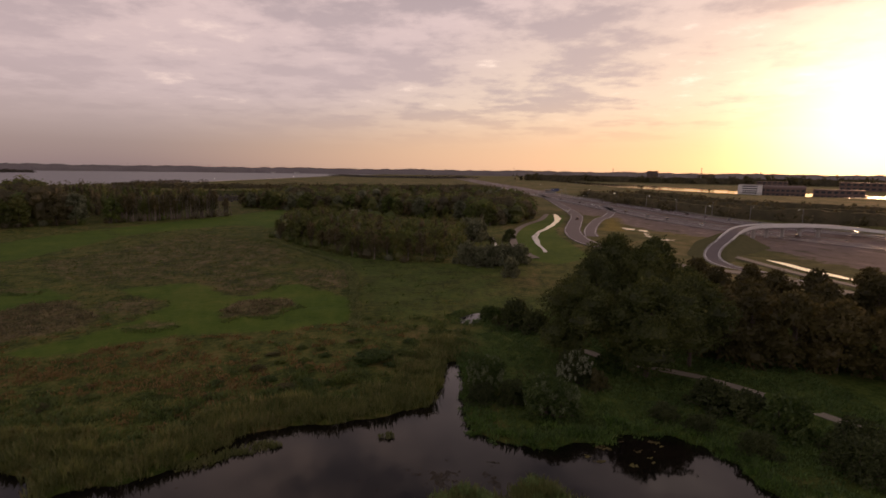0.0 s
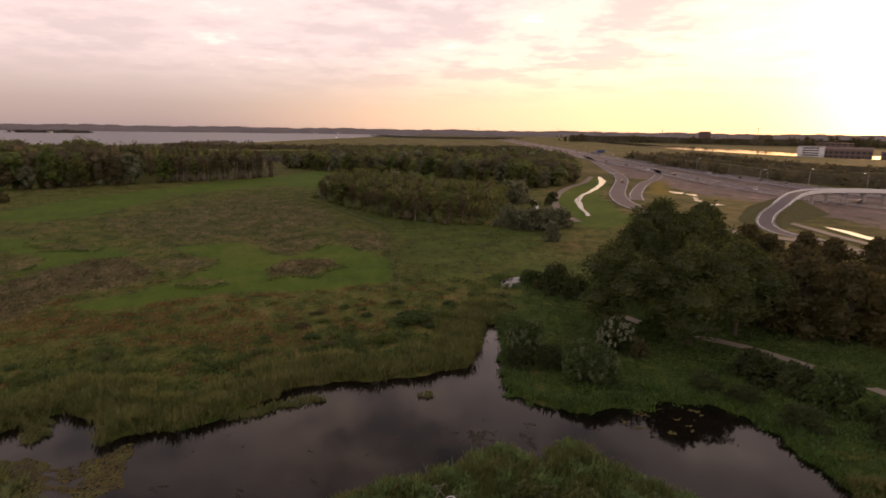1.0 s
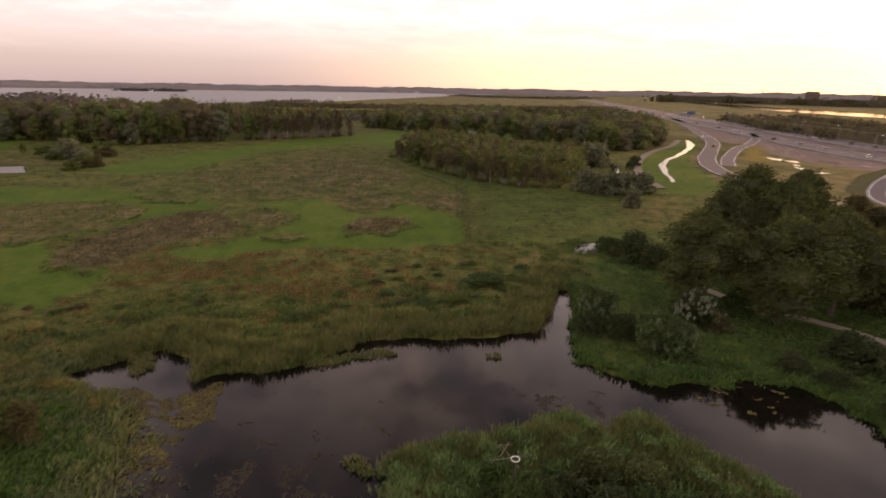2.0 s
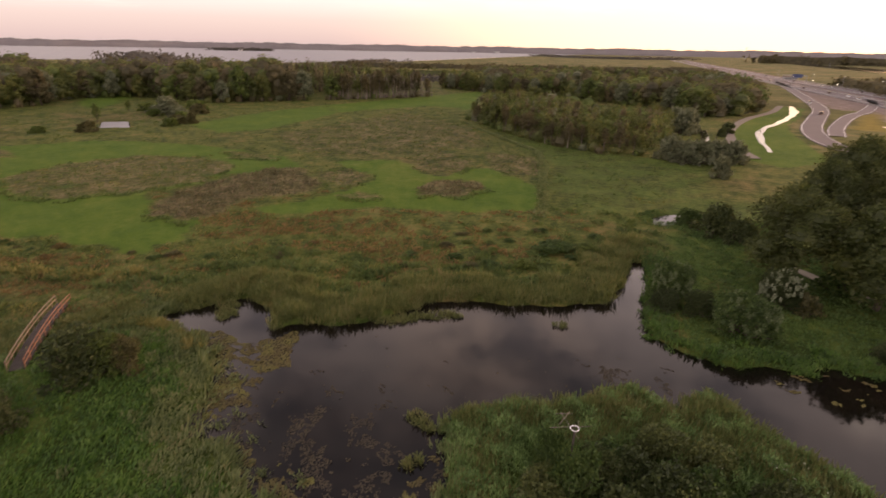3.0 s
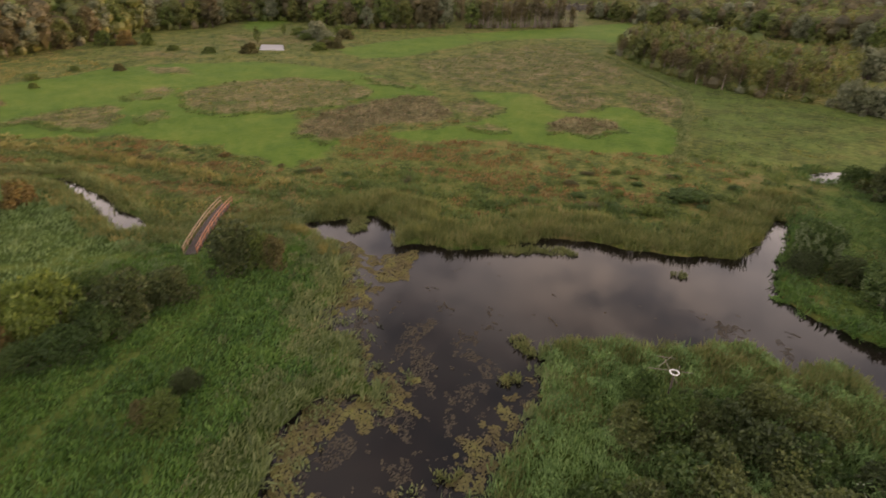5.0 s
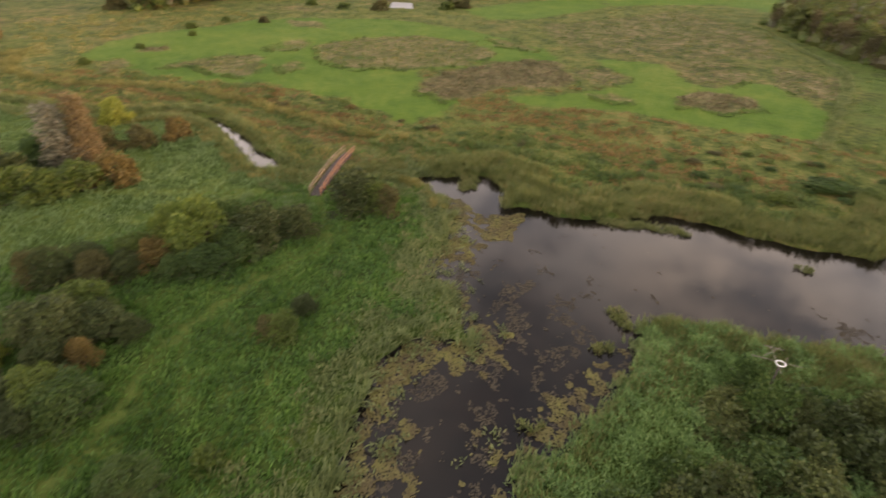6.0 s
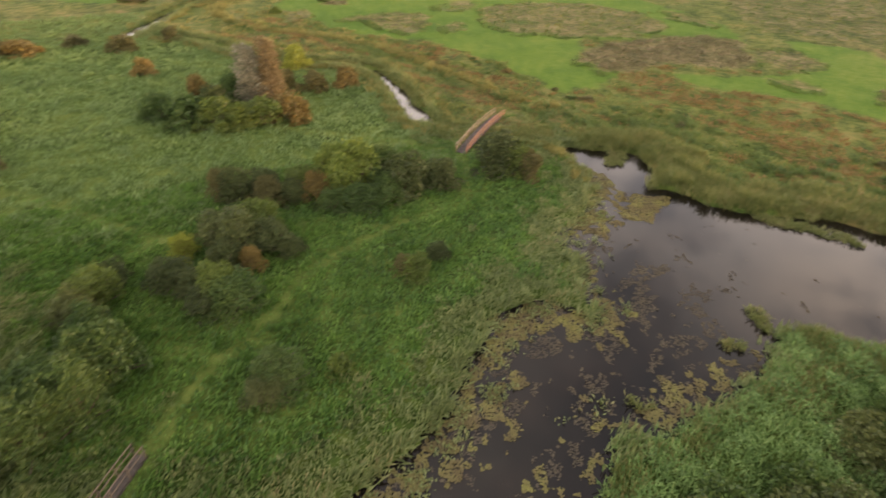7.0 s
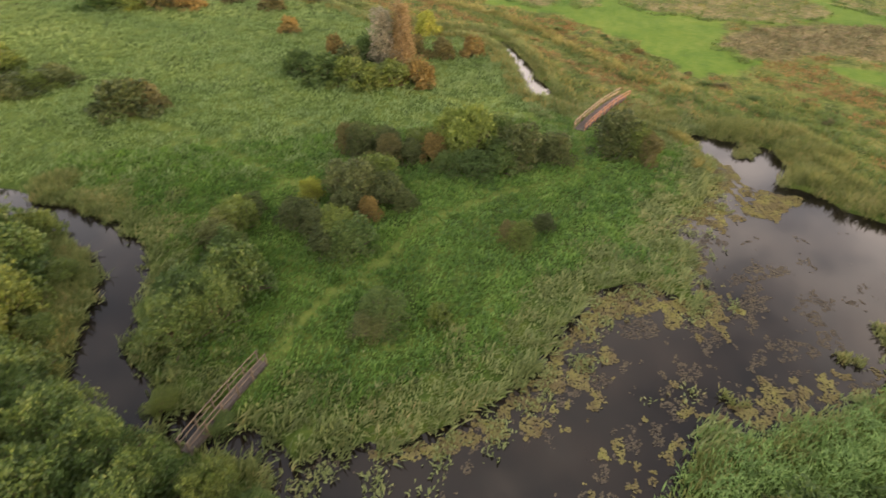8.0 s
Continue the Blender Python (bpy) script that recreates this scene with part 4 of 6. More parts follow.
def tube(bm, a, b, ra, rb, sides=6):
    """A tapered limb from a to b."""
    a, b = Vector(a), Vector(b)
    q = (b - a).to_track_quat("Z", "Y")
    rings = []
    for c, r in ((a, ra), (b, rb)):
        rings.append([bm.verts.new(c + q @ Vector((r * math.cos(t * 2 * math.pi / sides), r * math.sin(t * 2 * math.pi / sides), 0))) for t in range(sides)])
    for i in range(sides):
        j = (i + 1) % sides
        bm.faces.new((rings[0][i], rings[0][j], rings[1][j], rings[1][i]))
    bm.faces.new(rings[1])
    bm.faces.new(rings[0][::-1])


def part(name, bm, mat, parent, label=""):
    me = bpy.data.meshes.new(name)
    bm.normal_update()
    bm.to_mesh(me)
    bm.free()
    me.materials.append(mat)
    ob = new(name, me)
    ob.parent = parent
    return tagged(ob, label)


def part_np(name, vf, mat, parent, label=""):
    ob = new(name, mesh_np(name, *vf, [mat]))
    ob.parent = parent
    return tagged(ob, label)


def make_bush(mat, label, seed, count=3600, size=0.2, tall=1.3, droop=0.0, lumps_n=9):
    """A shrub of radius 1: several stems from the ground and a lumpy mass of leaves."""
    rng = np.random.default_rng(seed)
    root = tagged(new("bush"), label, "bush")
    lumps = [(0, 0, tall * 0.5, 0.62, tall * 0.45)]
    bm = bmesh.new()
    for i in range(lumps_n + 7):
        a = 2.4 * i + rng.uniform(-0.4, 0.4)
        skirt = i >= lumps_n
        rr = rng.uniform(0.7, 1.0) if skirt else rng.uniform(0.3, 0.7)
        z = tall * (rng.uniform(0.06, 0.2) if skirt else rng.uniform(0.22, 0.8) * (1.15 - 0.4 * rr))
        r = rng.uniform(0.14, 0.3) if skirt else rng.uniform(0.15, 0.36)
        lumps.append((rr * math.cos(a), rr * math.sin(a), z, r, r * tall * 0.8))
        tube(bm, (0.08 * math.cos(a), 0.08 * math.sin(a), -0.1), (rr * math.cos(a), rr * math.sin(a), z), 0.035, 0.012, 5)
    part("branchwork", bm, BARK, root)
    part_np("foliage", leaves(lumps, count, size, rng, 0.66, droop), mat, root)
    return root


def make_tree(name, mat, label, seed, height, radius, count, size, shape="round", clear=0.25, bark=None, fill=0.0):
    """A tree: tapered trunk, limbs, and a crown of leaf sprays."""
    rng = np.random.default_rng(seed)
    root = tagged(new(name), label, "tree")
    bark = bark or BARK
    bm = bmesh.new()
    r0 = 0.022 * height + 0.03
    top = height * 0.82
    bend = rng.normal(0, 0.03 * height, 2)
    joint = (bend[0], bend[1], height * 0.45)
    tube(bm, (0, 0, -0.3), joint, r0, r0 * 0.6, 8)
    tube(bm, joint, (bend[0] * 0.5, bend[1] * 0.5, top), r0 * 0.6, r0 * 0.15, 7)
    part("trunk", bm, bark, root)
    lumps = []
    limbs = 7 if shape == "column" else 12
    for i in range(limbs):
        a = 2.4 * i + rng.uniform(-0.5, 0.5)
        f = (i + 0.5) / limbs
        z = height * (clear + (0.86 - clear) * f)
        if shape == "round":
            reach = radius * math.sqrt(max(0.05, 1 - (2 * (f - 0.42)) ** 2)) * rng.uniform(0.4, 0.66)
            r = radius * rng.uniform(0.28, 0.42)
        elif shape == "column":
            reach, r = radius * rng.uniform(0.15, 0.4), radius * rng.uniform(0.55, 0.75) * (1.1 - 0.5 * f)
        else:
            reach, r = radius * (1 - f) * rng.uniform(0.6, 0.8), radius * (0.55 - 0.3 * f)
        x, y = reach * math.cos(a), reach * math.sin(a)
        lumps.append((x, y, z, r, r * (1.5 if shape == "column" else 0.8)))
        bm = bmesh.new()
        tube(bm, (0, 0, z * 0.62), (x * 0.9, y * 0.9, z), r0 * 0.3, r0 * 0.08, 5)
        part("limb", bm, bark, root)
    lumps.append((0, 0, height * 0.84, radius * 0.3, radius * 0.3))
    crown = leaves(lumps, count, size, rng, 0.7 if fill else 0.45)
    part_np("crown", with_cores(crown, lumps, fill) if fill else crown, mat, root)
    return root


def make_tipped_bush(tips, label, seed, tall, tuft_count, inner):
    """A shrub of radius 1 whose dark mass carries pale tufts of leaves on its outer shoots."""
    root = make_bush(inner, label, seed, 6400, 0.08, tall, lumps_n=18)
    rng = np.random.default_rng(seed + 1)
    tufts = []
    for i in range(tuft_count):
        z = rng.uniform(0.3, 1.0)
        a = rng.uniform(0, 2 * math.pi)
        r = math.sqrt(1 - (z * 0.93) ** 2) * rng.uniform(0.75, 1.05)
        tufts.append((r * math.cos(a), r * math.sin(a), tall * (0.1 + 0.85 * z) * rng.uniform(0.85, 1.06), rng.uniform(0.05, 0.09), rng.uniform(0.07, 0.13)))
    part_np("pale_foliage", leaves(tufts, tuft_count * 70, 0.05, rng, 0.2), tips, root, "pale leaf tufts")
    return root


STOCKS = []


class Stock:
    """Patterns of one kind of plant. Each use is a copy; the patterns go at the end."""

    def __init__(self, *bases):
        self.bases, self.k = bases, 0
        STOCKS.append(self)

    def put(self, x, y, sx, sz, label="", group=""):
        self.k += 1
        g = max(land_height(np.array([[x, y]], float))[0], 0.0) - 0.04
        ob = copy_thing(self.bases[self.k % len(self.bases)], Matrix.LocRotScale((x, y, g), Euler((0, 0, (self.k * 2.399) % 6.283)), (sx, sx, sz)))
        if label:
            ob["label"] = label
        if group:
            ob["group"] = group
        return ob


def clear_patterns():
    for s in STOCKS:
        for b in s.bases:
            for o in (*b.children_recursive, b):
                bpy.data.objects.remove(o, do_unlink=True)


def bush_stock(mat, label, seed, size=0.15, tall=1.3):
    """Middling, small or far, large near and very near bushes of one kind."""
    return (Stock(make_bush(mat, label, seed, 2350, size * 0.92, tall), make_bush(mat, label, seed + 1, 2350, size * 0.92, tall)),
            Stock(make_bush(mat, label, seed + 2, 900, size * 1.5, tall), make_bush(mat, label, seed + 3, 900, size * 1.5, tall)),
            Stock(make_bush(mat, label, seed + 4, 6000, size * 0.56, tall, lumps_n=24)),
            Stock(make_bush(mat, label, seed + 5, 10500, size * 0.36, tall, lumps_n=26)))


BUSH = {
    "green": bush_stock(GREEN, "round green bush in rank grass", 100),
    "dark": bush_stock(DARK, "dense dark green bush in rank grass", 110),
    "olive": bush_stock(OLIVE, "olive green bush turning yellow", 120),
    "brown": bush_stock(BROWN, "brownish bush with autumn leaves", 130),
    "orange": bush_stock(ORANGE, "orange autumn bush in green reeds", 140),
    "yellow": bush_stock(YELLOW, "small bright yellow-green bush", 150),
    "lime": bush_stock(LIME, "tall yellow-green bush in the bush group", 190),
    "umber": bush_stock(UMBER, "olive brown bush in rank grass", 195),
    "thicket": bush_stock(THICKET, "dark olive willow shrub", 180, 0.12),
    "willow": bush_stock(WILLOW, "grey-green round willow shrub", 170, 0.15, 1.5),
}
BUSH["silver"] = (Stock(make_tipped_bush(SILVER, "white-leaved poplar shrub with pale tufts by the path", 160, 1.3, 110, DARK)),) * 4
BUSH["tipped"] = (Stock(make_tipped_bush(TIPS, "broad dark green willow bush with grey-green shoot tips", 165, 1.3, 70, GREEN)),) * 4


def plant_bushes(text):
    """Bushes of one stretch of ground: x, y, radius, height and kind of each."""
    for word in text.split(";"):
        *nums, kind = word.split()
        x, y, r, h = map(float, nums)
        grade = 3 if math.hypot(x, y + 6) < 31 and y < 0 else 2 if math.hypot(x, y + 6) < 66 and r > 1.0 else 0 if math.hypot(x, y + 4) < 100 and r > 1.5 else 1
        BUSH[kind][grade].put(x, y, r, h / 1.3 if kind != "willow" else h / 1.45)


plant_bushes("-6.2 27.2 1.9 4.0 green; -7.6 28.6 1.5 3.4 green; -4.6 28.4 1.6 3.6 dark; -47.6 25.2 3.1 4.7 dark; -44.9 27.4 1.7 2.9 brown; -46 26.6 1.8 3.6 olive; -52.4 -2 2.0 3.8 dark; -53.4 -3.2 1.4 3.2 brown; -50.6 0.5 1.7 3.0 brown; -52.6 0.8 2.0 3.0 dark; -50 2.9 1.7 2.4 dark; -49.6 5.4 1.7 3.0 orange; -51.6 4.4 2.0 3.0 olive; -49.2 9.2 3.2 6.0 lime; -52.0 8.0 2.6 4.8 lime")
plant_bushes("-45.8 8.6 2.2 2.7 green; -47.2 6.0 1.8 2.2 green; -47.4 13.6 3.2 4.4 dark; -47 17.6 2.4 3.2 dark; -46.2 11.4 2.2 3.2 green; -50.4 12.6 2.4 4.4 green; -44.2 -3.6 2.9 3.7 umber; -45.6 -1.4 2.4 3.4 olive; -42.6 -0.8 2.2 3.0 dark; -41.4 -4.6 1.9 2.6 dark; -41.2 0.6 1.4 1.9 dark")
plant_bushes("-44.0 -7.5 1.2 2.6 yellow; -40.6 -8.9 2.0 2.6 dark; -38.6 -7.2 1.8 2.4 dark; -37.4 -5.6 2.0 3.0 olive; -35.6 -4.9 2.2 3.0 green; -36.2 -7.0 1.6 2.2 dark; -40.2 -2.8 1.2 2.2 orange")
plant_bushes("-28.3 -17 2.7 3.8 green; -29.3 -14.8 2.4 4.2 green; -40.6 -14 2.0 3.2 olive; -42.4 -13 1.6 2.4 dark; -38.6 -15.2 1.8 2.8 umber; -32.6 -13 2.4 3.8 green; -31.4 -16.8 2.4 3.6 green; -35.4 -14.2 1.9 3.2 green")
plant_bushes("-27.0 -3.4 2.1 2.5 green; -26.0 -4.4 1.6 1.8 umber; -26.2 0.4 1.0 1.5 olive; -33.8 9.1 1.5 2.0 olive; -34.4 8.4 1.1 1.7 brown; -35.4 11.9 1.2 1.6 dark")
plant_bushes("-69 -28.5 4.0 4.0 dark; -69.8 -26.6 2.6 3.4 brown; -78 -44 3.8 2.6 dark; -81 -40 3.4 2.4 dark; -79 -42 3.0 2.4 olive; -86 -48 4.0 4.0 olive; -75.6 -4.4 3.2 3.8 green; -73.4 -1.2 3.2 3.8 olive; -71.9 1.6 2.6 3.2 olive")
plant_bushes("-71.8 4.4 2.8 3.6 olive; -72.2 8 2.8 3.6 orange; -77 -1 2.8 4.2 dark; -79 -8 2.4 3.4 green; -82 -2.4 1.8 4.6 orange; -80 2 2.6 4.8 green; -84 9.5 2.4 3.2 brown; -83 14 2.2 2.8 brown; -83 19 2.2 3.0 orange")
plant_bushes("-95 14 2.4 4.0 yellow; -100 -9 1.9 2.6 orange; -117 -12 2.8 2.8 brown; -120 -28 3.6 2.6 orange; -121 -33 3.6 2.8 brown; -121 -38 3.8 2.8 olive; -122 -44 4.2 3.0 green; -124 -40 4.0 3.2 dark; -124 -20 2.4 1.8 brown; -122 -4 2.0 2.4 brown")
plant_bushes("-21.4 -22.2 2.6 4.2 green; -19 -19.4 2.4 4.2 green; -17.2 -16.6 2.0 3.6 green; -16 -13.6 1.7 3.0 olive; -14.4 -11.4 1.5 2.6 green; -23.6 -25.2 2.8 4.2 green; -20 -25.6 3.0 4.8 olive; -17 -21.6 2.8 4.8 green; -15 -17.6 2.4 4.2 green; -13.4 -14.2 2.0 3.4 olive; -12.4 -11 1.8 2.8 green; -14 -21 2.8 4.4 green; -17 -26.4 3.0 4.6 green; -11.6 -17 2.4 4.0 green; -23 -17.2 1.2 1.3 olive; -20.8 -14 1.2 1.0 green; -26.6 -26 2.2 3.0 green")
plant_bushes("-25 -26.4 2.6 4.0 green")
plant_bushes("-37.4 -29.4 3.0 4.4 green; -33.2 -29 2.8 4.0 olive; -41.4 -33.2 3.4 4.8 green; -38.6 -32.4 1.4 4.6 orange; -29 -28.8 2.5 3.6 olive; -46 -37.6 3.0 4.0 olive; -26 -27.2 2.4 3.4 green; -43 -30 1.9 2.6 olive; -34.6 -33.6 2.8 4.0 orange; -36.5 -26.2 1.4 1.8 olive; -30.5 -25.8 1.3 1.7 green")
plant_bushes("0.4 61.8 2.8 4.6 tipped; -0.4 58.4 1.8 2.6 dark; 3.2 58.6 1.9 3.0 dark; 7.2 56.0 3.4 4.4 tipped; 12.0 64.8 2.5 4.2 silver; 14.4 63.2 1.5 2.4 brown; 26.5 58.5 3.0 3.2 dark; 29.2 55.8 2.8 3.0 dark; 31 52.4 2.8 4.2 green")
plant_bushes("35 47.4 3.0 4.2 dark; 33 44.6 3.0 3.6 dark; 39 46 3.2 4.6 green; 19.4 55 1.9 1.9 dark; 22.4 52.6 1.8 1.8 dark; 25.8 48 2.0 2.2 dark; 19.5 71.5 2.4 3.4 green")
plant_bushes("-14.8 72 3.2 1.5 green; -17.6 64.4 2.0 1.2 olive; -10.6 73.6 2.2 1.3 olive; 3.6 94.6 2.4 2.6 green; 7.4 90 3.4 4.8 dark; 10.4 87.4 2.6 3.8 dark")
plant_bushes("1 154 3.6 6.4 willow; 5 150.4 3.4 5.8 willow; 9 151.6 3.8 6.2 willow; 13.4 153.6 3.6 6.0 willow; 17.4 157 3.4 5.8 willow; 12 135.6 2.3 5.0 willow; 6 206 5.0 9.0 willow; 8.2 214 4.0 8.0 willow; 21 214 2.4 4.0 dark; 18.6 206 1.6 3.0 dark")
plant_bushes("-172 121 3.0 3.4 brown; -183 113 2.6 2.0 olive; -197 108 2.4 1.8 olive; -159 142 3.0 2.8 olive; -158.6 151 2.0 4.2 brown; -163 149 3.4 3.0 brown; -168 156 3.6 3.2 olive; -174 160 3.8 3.4 willow; -181 166 4.4 3.8 willow; -186 160 3.2 2.6 olive; -194 168 3.6 3.0 willow; -204 172 3.8 3.2 olive; -178 174 4.2 4.0 brown; -188 183 4.6 4.4 olive; -190 172 4.4 5.2 willow; -200 180 4.6 5.6 willow; -210 190 4.0 5.0 olive")
plant_bushes("-165 -10 3.0 3.4 brown; -184 9 3.0 3.2 orange; -178 67 1.5 1.5 olive; -160 50 1.3 1.3 olive; -216 58 3.2 5.0 orange; -222 48 3.8 5.6 brown; -215 58.4 4.2 5.2 olive; -232 79 3.6 6.0 olive; -228 85 3.4 5.6 brown; -225 98 3.4 5.4 olive; -221 104 3.2 5.4 orange; -217 110 2.6 4.4 olive; -169 75 1.6 2.0 brown; -172 54 1.8 1.6 olive; -140 20 1.4 1.4 olive; -150 34 1.3 1.2 olive")


def plant_clumps():
    """Low clumps of bramble and dock in the rough belt between reeds and meadow."""
    rng = np.random.default_rng(77)
    for i in range(60):
        x, t = rng.uniform(-100, -4), rng.uniform(0, 1)
        y = float(np.interp(x, [-100, -65, -50, -30, -5], [30, 38, 47, 57, 66])) + t * float(np.interp(x, [-100, -65, -50, -30, -5], [14, 12, 14, 20, 22]))
        if water_depth(np.array([[x, y]]))[0] > -6:
            continue
        kind = ("green", "olive", "green", "olive", "brown", "green")[i % 6] if x > -70 else ("olive", "orange", "green", "brown")[i % 4]
        r = rng.uniform(0.5, 1.25)
        BUSH[kind][1].put(x, y, r, r * rng.uniform(0.25, 0.4), "low bramble clump in rough grass" if kind in ("green", "olive") else "rust-brown clump of dock in rough grass", "clumps in the rough meadow edge")


plant_clumps()


def plant_thicket():
    rng = np.random.default_rng(21)
    for i in range(125):   # willow thicket on the islet
        x, y = rng.uniform(-8, 17), rng.uniform(8, 35)
        if y > 33.6 - 0.5 * max(0, x - 3) or y > 28.5 + (x + 7.5) * 0.8 or x > 16 - (y - 12) * 0.2 or (x < -3 and rng.random() < 0.45):
            continue
        kind = ("thicket", "green", "thicket", "dark", "thicket")[i % 5]
        BUSH[kind][0].put(x, y, rng.uniform(1.6, 2.2), rng.uniform(1.6, 2.2), "dark olive willow shrub in the islet's thicket", "willow thicket on the islet")


plant_thicket()

TREES = {
    "oak": Stock(*[make_tree("tree", OAK, "broad leafy tree with a dark green crown", 30 + i, 14.0, 7.0, 11000, 0.34, clear=0.25, fill=0.66) for i in range(2)]),
    "mixed": Stock(*[make_tree("tree", m, "leafy tree at the wood's edge", 40 + i, 12.0, 4.8, 1000, 0.72, clear=0.2, fill=0.72) for i, m in enumerate((TREE_A, TREE_B, WILLOW, OLIVE, TREE_A))]),
    "stem": Stock(*[make_tree("tree", m, "slim tree with pale trunk and thin crown", 50 + i, 11.0, 2.1, 620, 0.55, "column", 0.42, PALE_BARK) for i, m in enumerate((TREE_B, TREE_B, TREE_A))]),
    "young": Stock(*[make_tree("tree", SLOPE, "dark olive brown tree in dense growth", 60 + i, 9.0, 4.4, 2400, 0.48, clear=0.1, fill=0.6) for i in range(2)]),
    "poplar": Stock(make_tree("tree", PALE, "tall tree with pale silvery leaves", 70, 10.0, 2.2, 4200, 0.26, "column", 0.12), ),
    "amber": Stock(make_tree("tree", AMBER, "tall tree with amber brown leaves", 71, 10.5, 2.3, 4200, 0.26, "column", 0.12), ),
    "bare": Stock(make_tree("tree", OLIVE, "small thin tree in the open marsh", 72, 6.0, 1.7, 420, 0.5, "column", 0.35), ),
}
for x, y, h, r in ((13.4, 71.4, 13.0, 6.9), (22.0, 67.6, 13.6, 7.8), (29.8, 72, 13.4, 6.4), (33.5, 83, 12.6, 5.6), (26, 96.5, 16.0, 7.0), (33.6, 96, 15.6, 7.0), (28.5, 89, 15.0, 6.6), (20.4, 87.2, 13.6, 6.0)):
    TREES["oak"].put(x, y, r / 7.0, h / 14.0, group="large trees by the path")
for x, y, h in ((35, 74.5, 10.5), (39.5, 74, 11), (44, 72, 11), (49, 70, 10.5), (54, 68, 10), (58, 65, 9), (62, 60, 9), (45, 84, 10), (41, 84, 9.5), (47, 89, 9.5), (53, 81, 8.5), (59, 87, 9.5), (65, 79, 9), (51, 73, 7.5), (60, 71, 8), (69, 71, 9), (71, 91, 10), (57, 98, 9.5), (46, 98, 10), (77, 84, 10), (66, 61, 8), (75, 65, 9), (83, 74, 10), (39, 94, 10), (84, 92, 10),
                (66, 100, 9.5), (78, 102, 9.5), (36, 105, 11), (47, 108, 10), (58, 108, 9)):
    TREES["young"].put(x, y, h / 9.0, h / 9.0, group="dark trees along the motorway slope")
TREES["poplar"].put(-77.6, 4.0, 1.25, 0.94)
TREES["amber"].put(-77, 6.6, 1.0, 0.98)
TREES["amber"].put(-79.4, 7.2, 1.0, 0.9)
TREES["poplar"].put(-79.8, 4.8, 1.0, 0.86)
TREES["bare"].put(-190.5, 139, 1.0, 1.1)
TREES["bare"].put(-208, 167, 0.8, 0.8)


def along(line, step):
    """Points along an open line."""
    out = []
    for (x0, y0), (x1, y1) in zip(line[:-1], line[1:]):
        n = max(1, int(math.hypot(x1 - x0, y1 - y0) / step))
        out += [(x0 + (x1 - x0) * i / n, y0 + (y1 - y0) * i / n) for i in range(n)]
    return out


WOODS = [  # front edge, way into the wood, depth, height, kind, leaves
    ([(-207, 209), (-187, 231), (-170, 249)], (-0.75, 0.66), 150, 19.0, "mixed", TREE_B),
    ([(-166, 253), (-148, 275), (-127, 301)], (-0.75, 0.66), 130, 17.5, "stem", TREE_B),
    ([(-71, 209), (-60, 196), (-49, 183), (-34, 165), (-17, 158), (-2, 156)], (0.2, 0.98), 44, 10.5, "stem", TREE_A),
    ([(-142, 369), (-112, 352), (-86, 338), (-60, 346), (-30, 318), (0, 292), (17, 268), (34, 285), (46, 325)], (0.05, 1.0), 130, 13.5, "mixed", TREE_A),
    ([(-215, 55), (-228, 78), (-240, 100), (-263, 134), (-258, 157), (-276, 190), (-266, 212), (-248, 218), (-228, 214), (-207, 209)], (-0.93, 0.36), 120, 17.5, "mixed", TREE_A),
    ([(-66, 231), (-40, 226), (-12, 214), (0, 214)], (0.2, 0.98), 26, 9.0, "mixed", OLIVE),
    ([(-150, 420), (-110, 470), (-40, 500), (20, 470), (56, 420)], (0.0, 1.0), 90, 13.0, "mixed", TREE_B),
]


def crown_mass(cx, cy, h, rad, count, size, rng):
    """One full crown of a deep wood: a top and some shoulders."""
    lumps = [(cx, cy, h - rad * 0.85, rad, rad * 0.85)]
    for k in range(4):
        a = 1.57 * k + rng.uniform(-0.6, 0.6)
        r = rad * rng.uniform(0.45, 0.7)
        lumps.append((cx + rad * 0.72 * math.cos(a), cy + rad * 0.72 * math.sin(a), h - rad * rng.uniform(1.0, 1.9), r, r * 0.95))
    lumps.append((cx, cy, h * 0.4, rad * 0.9, h * 0.36))
    return with_cores(leaves(lumps, count, size, rng, 0.8), lumps, 0.74)


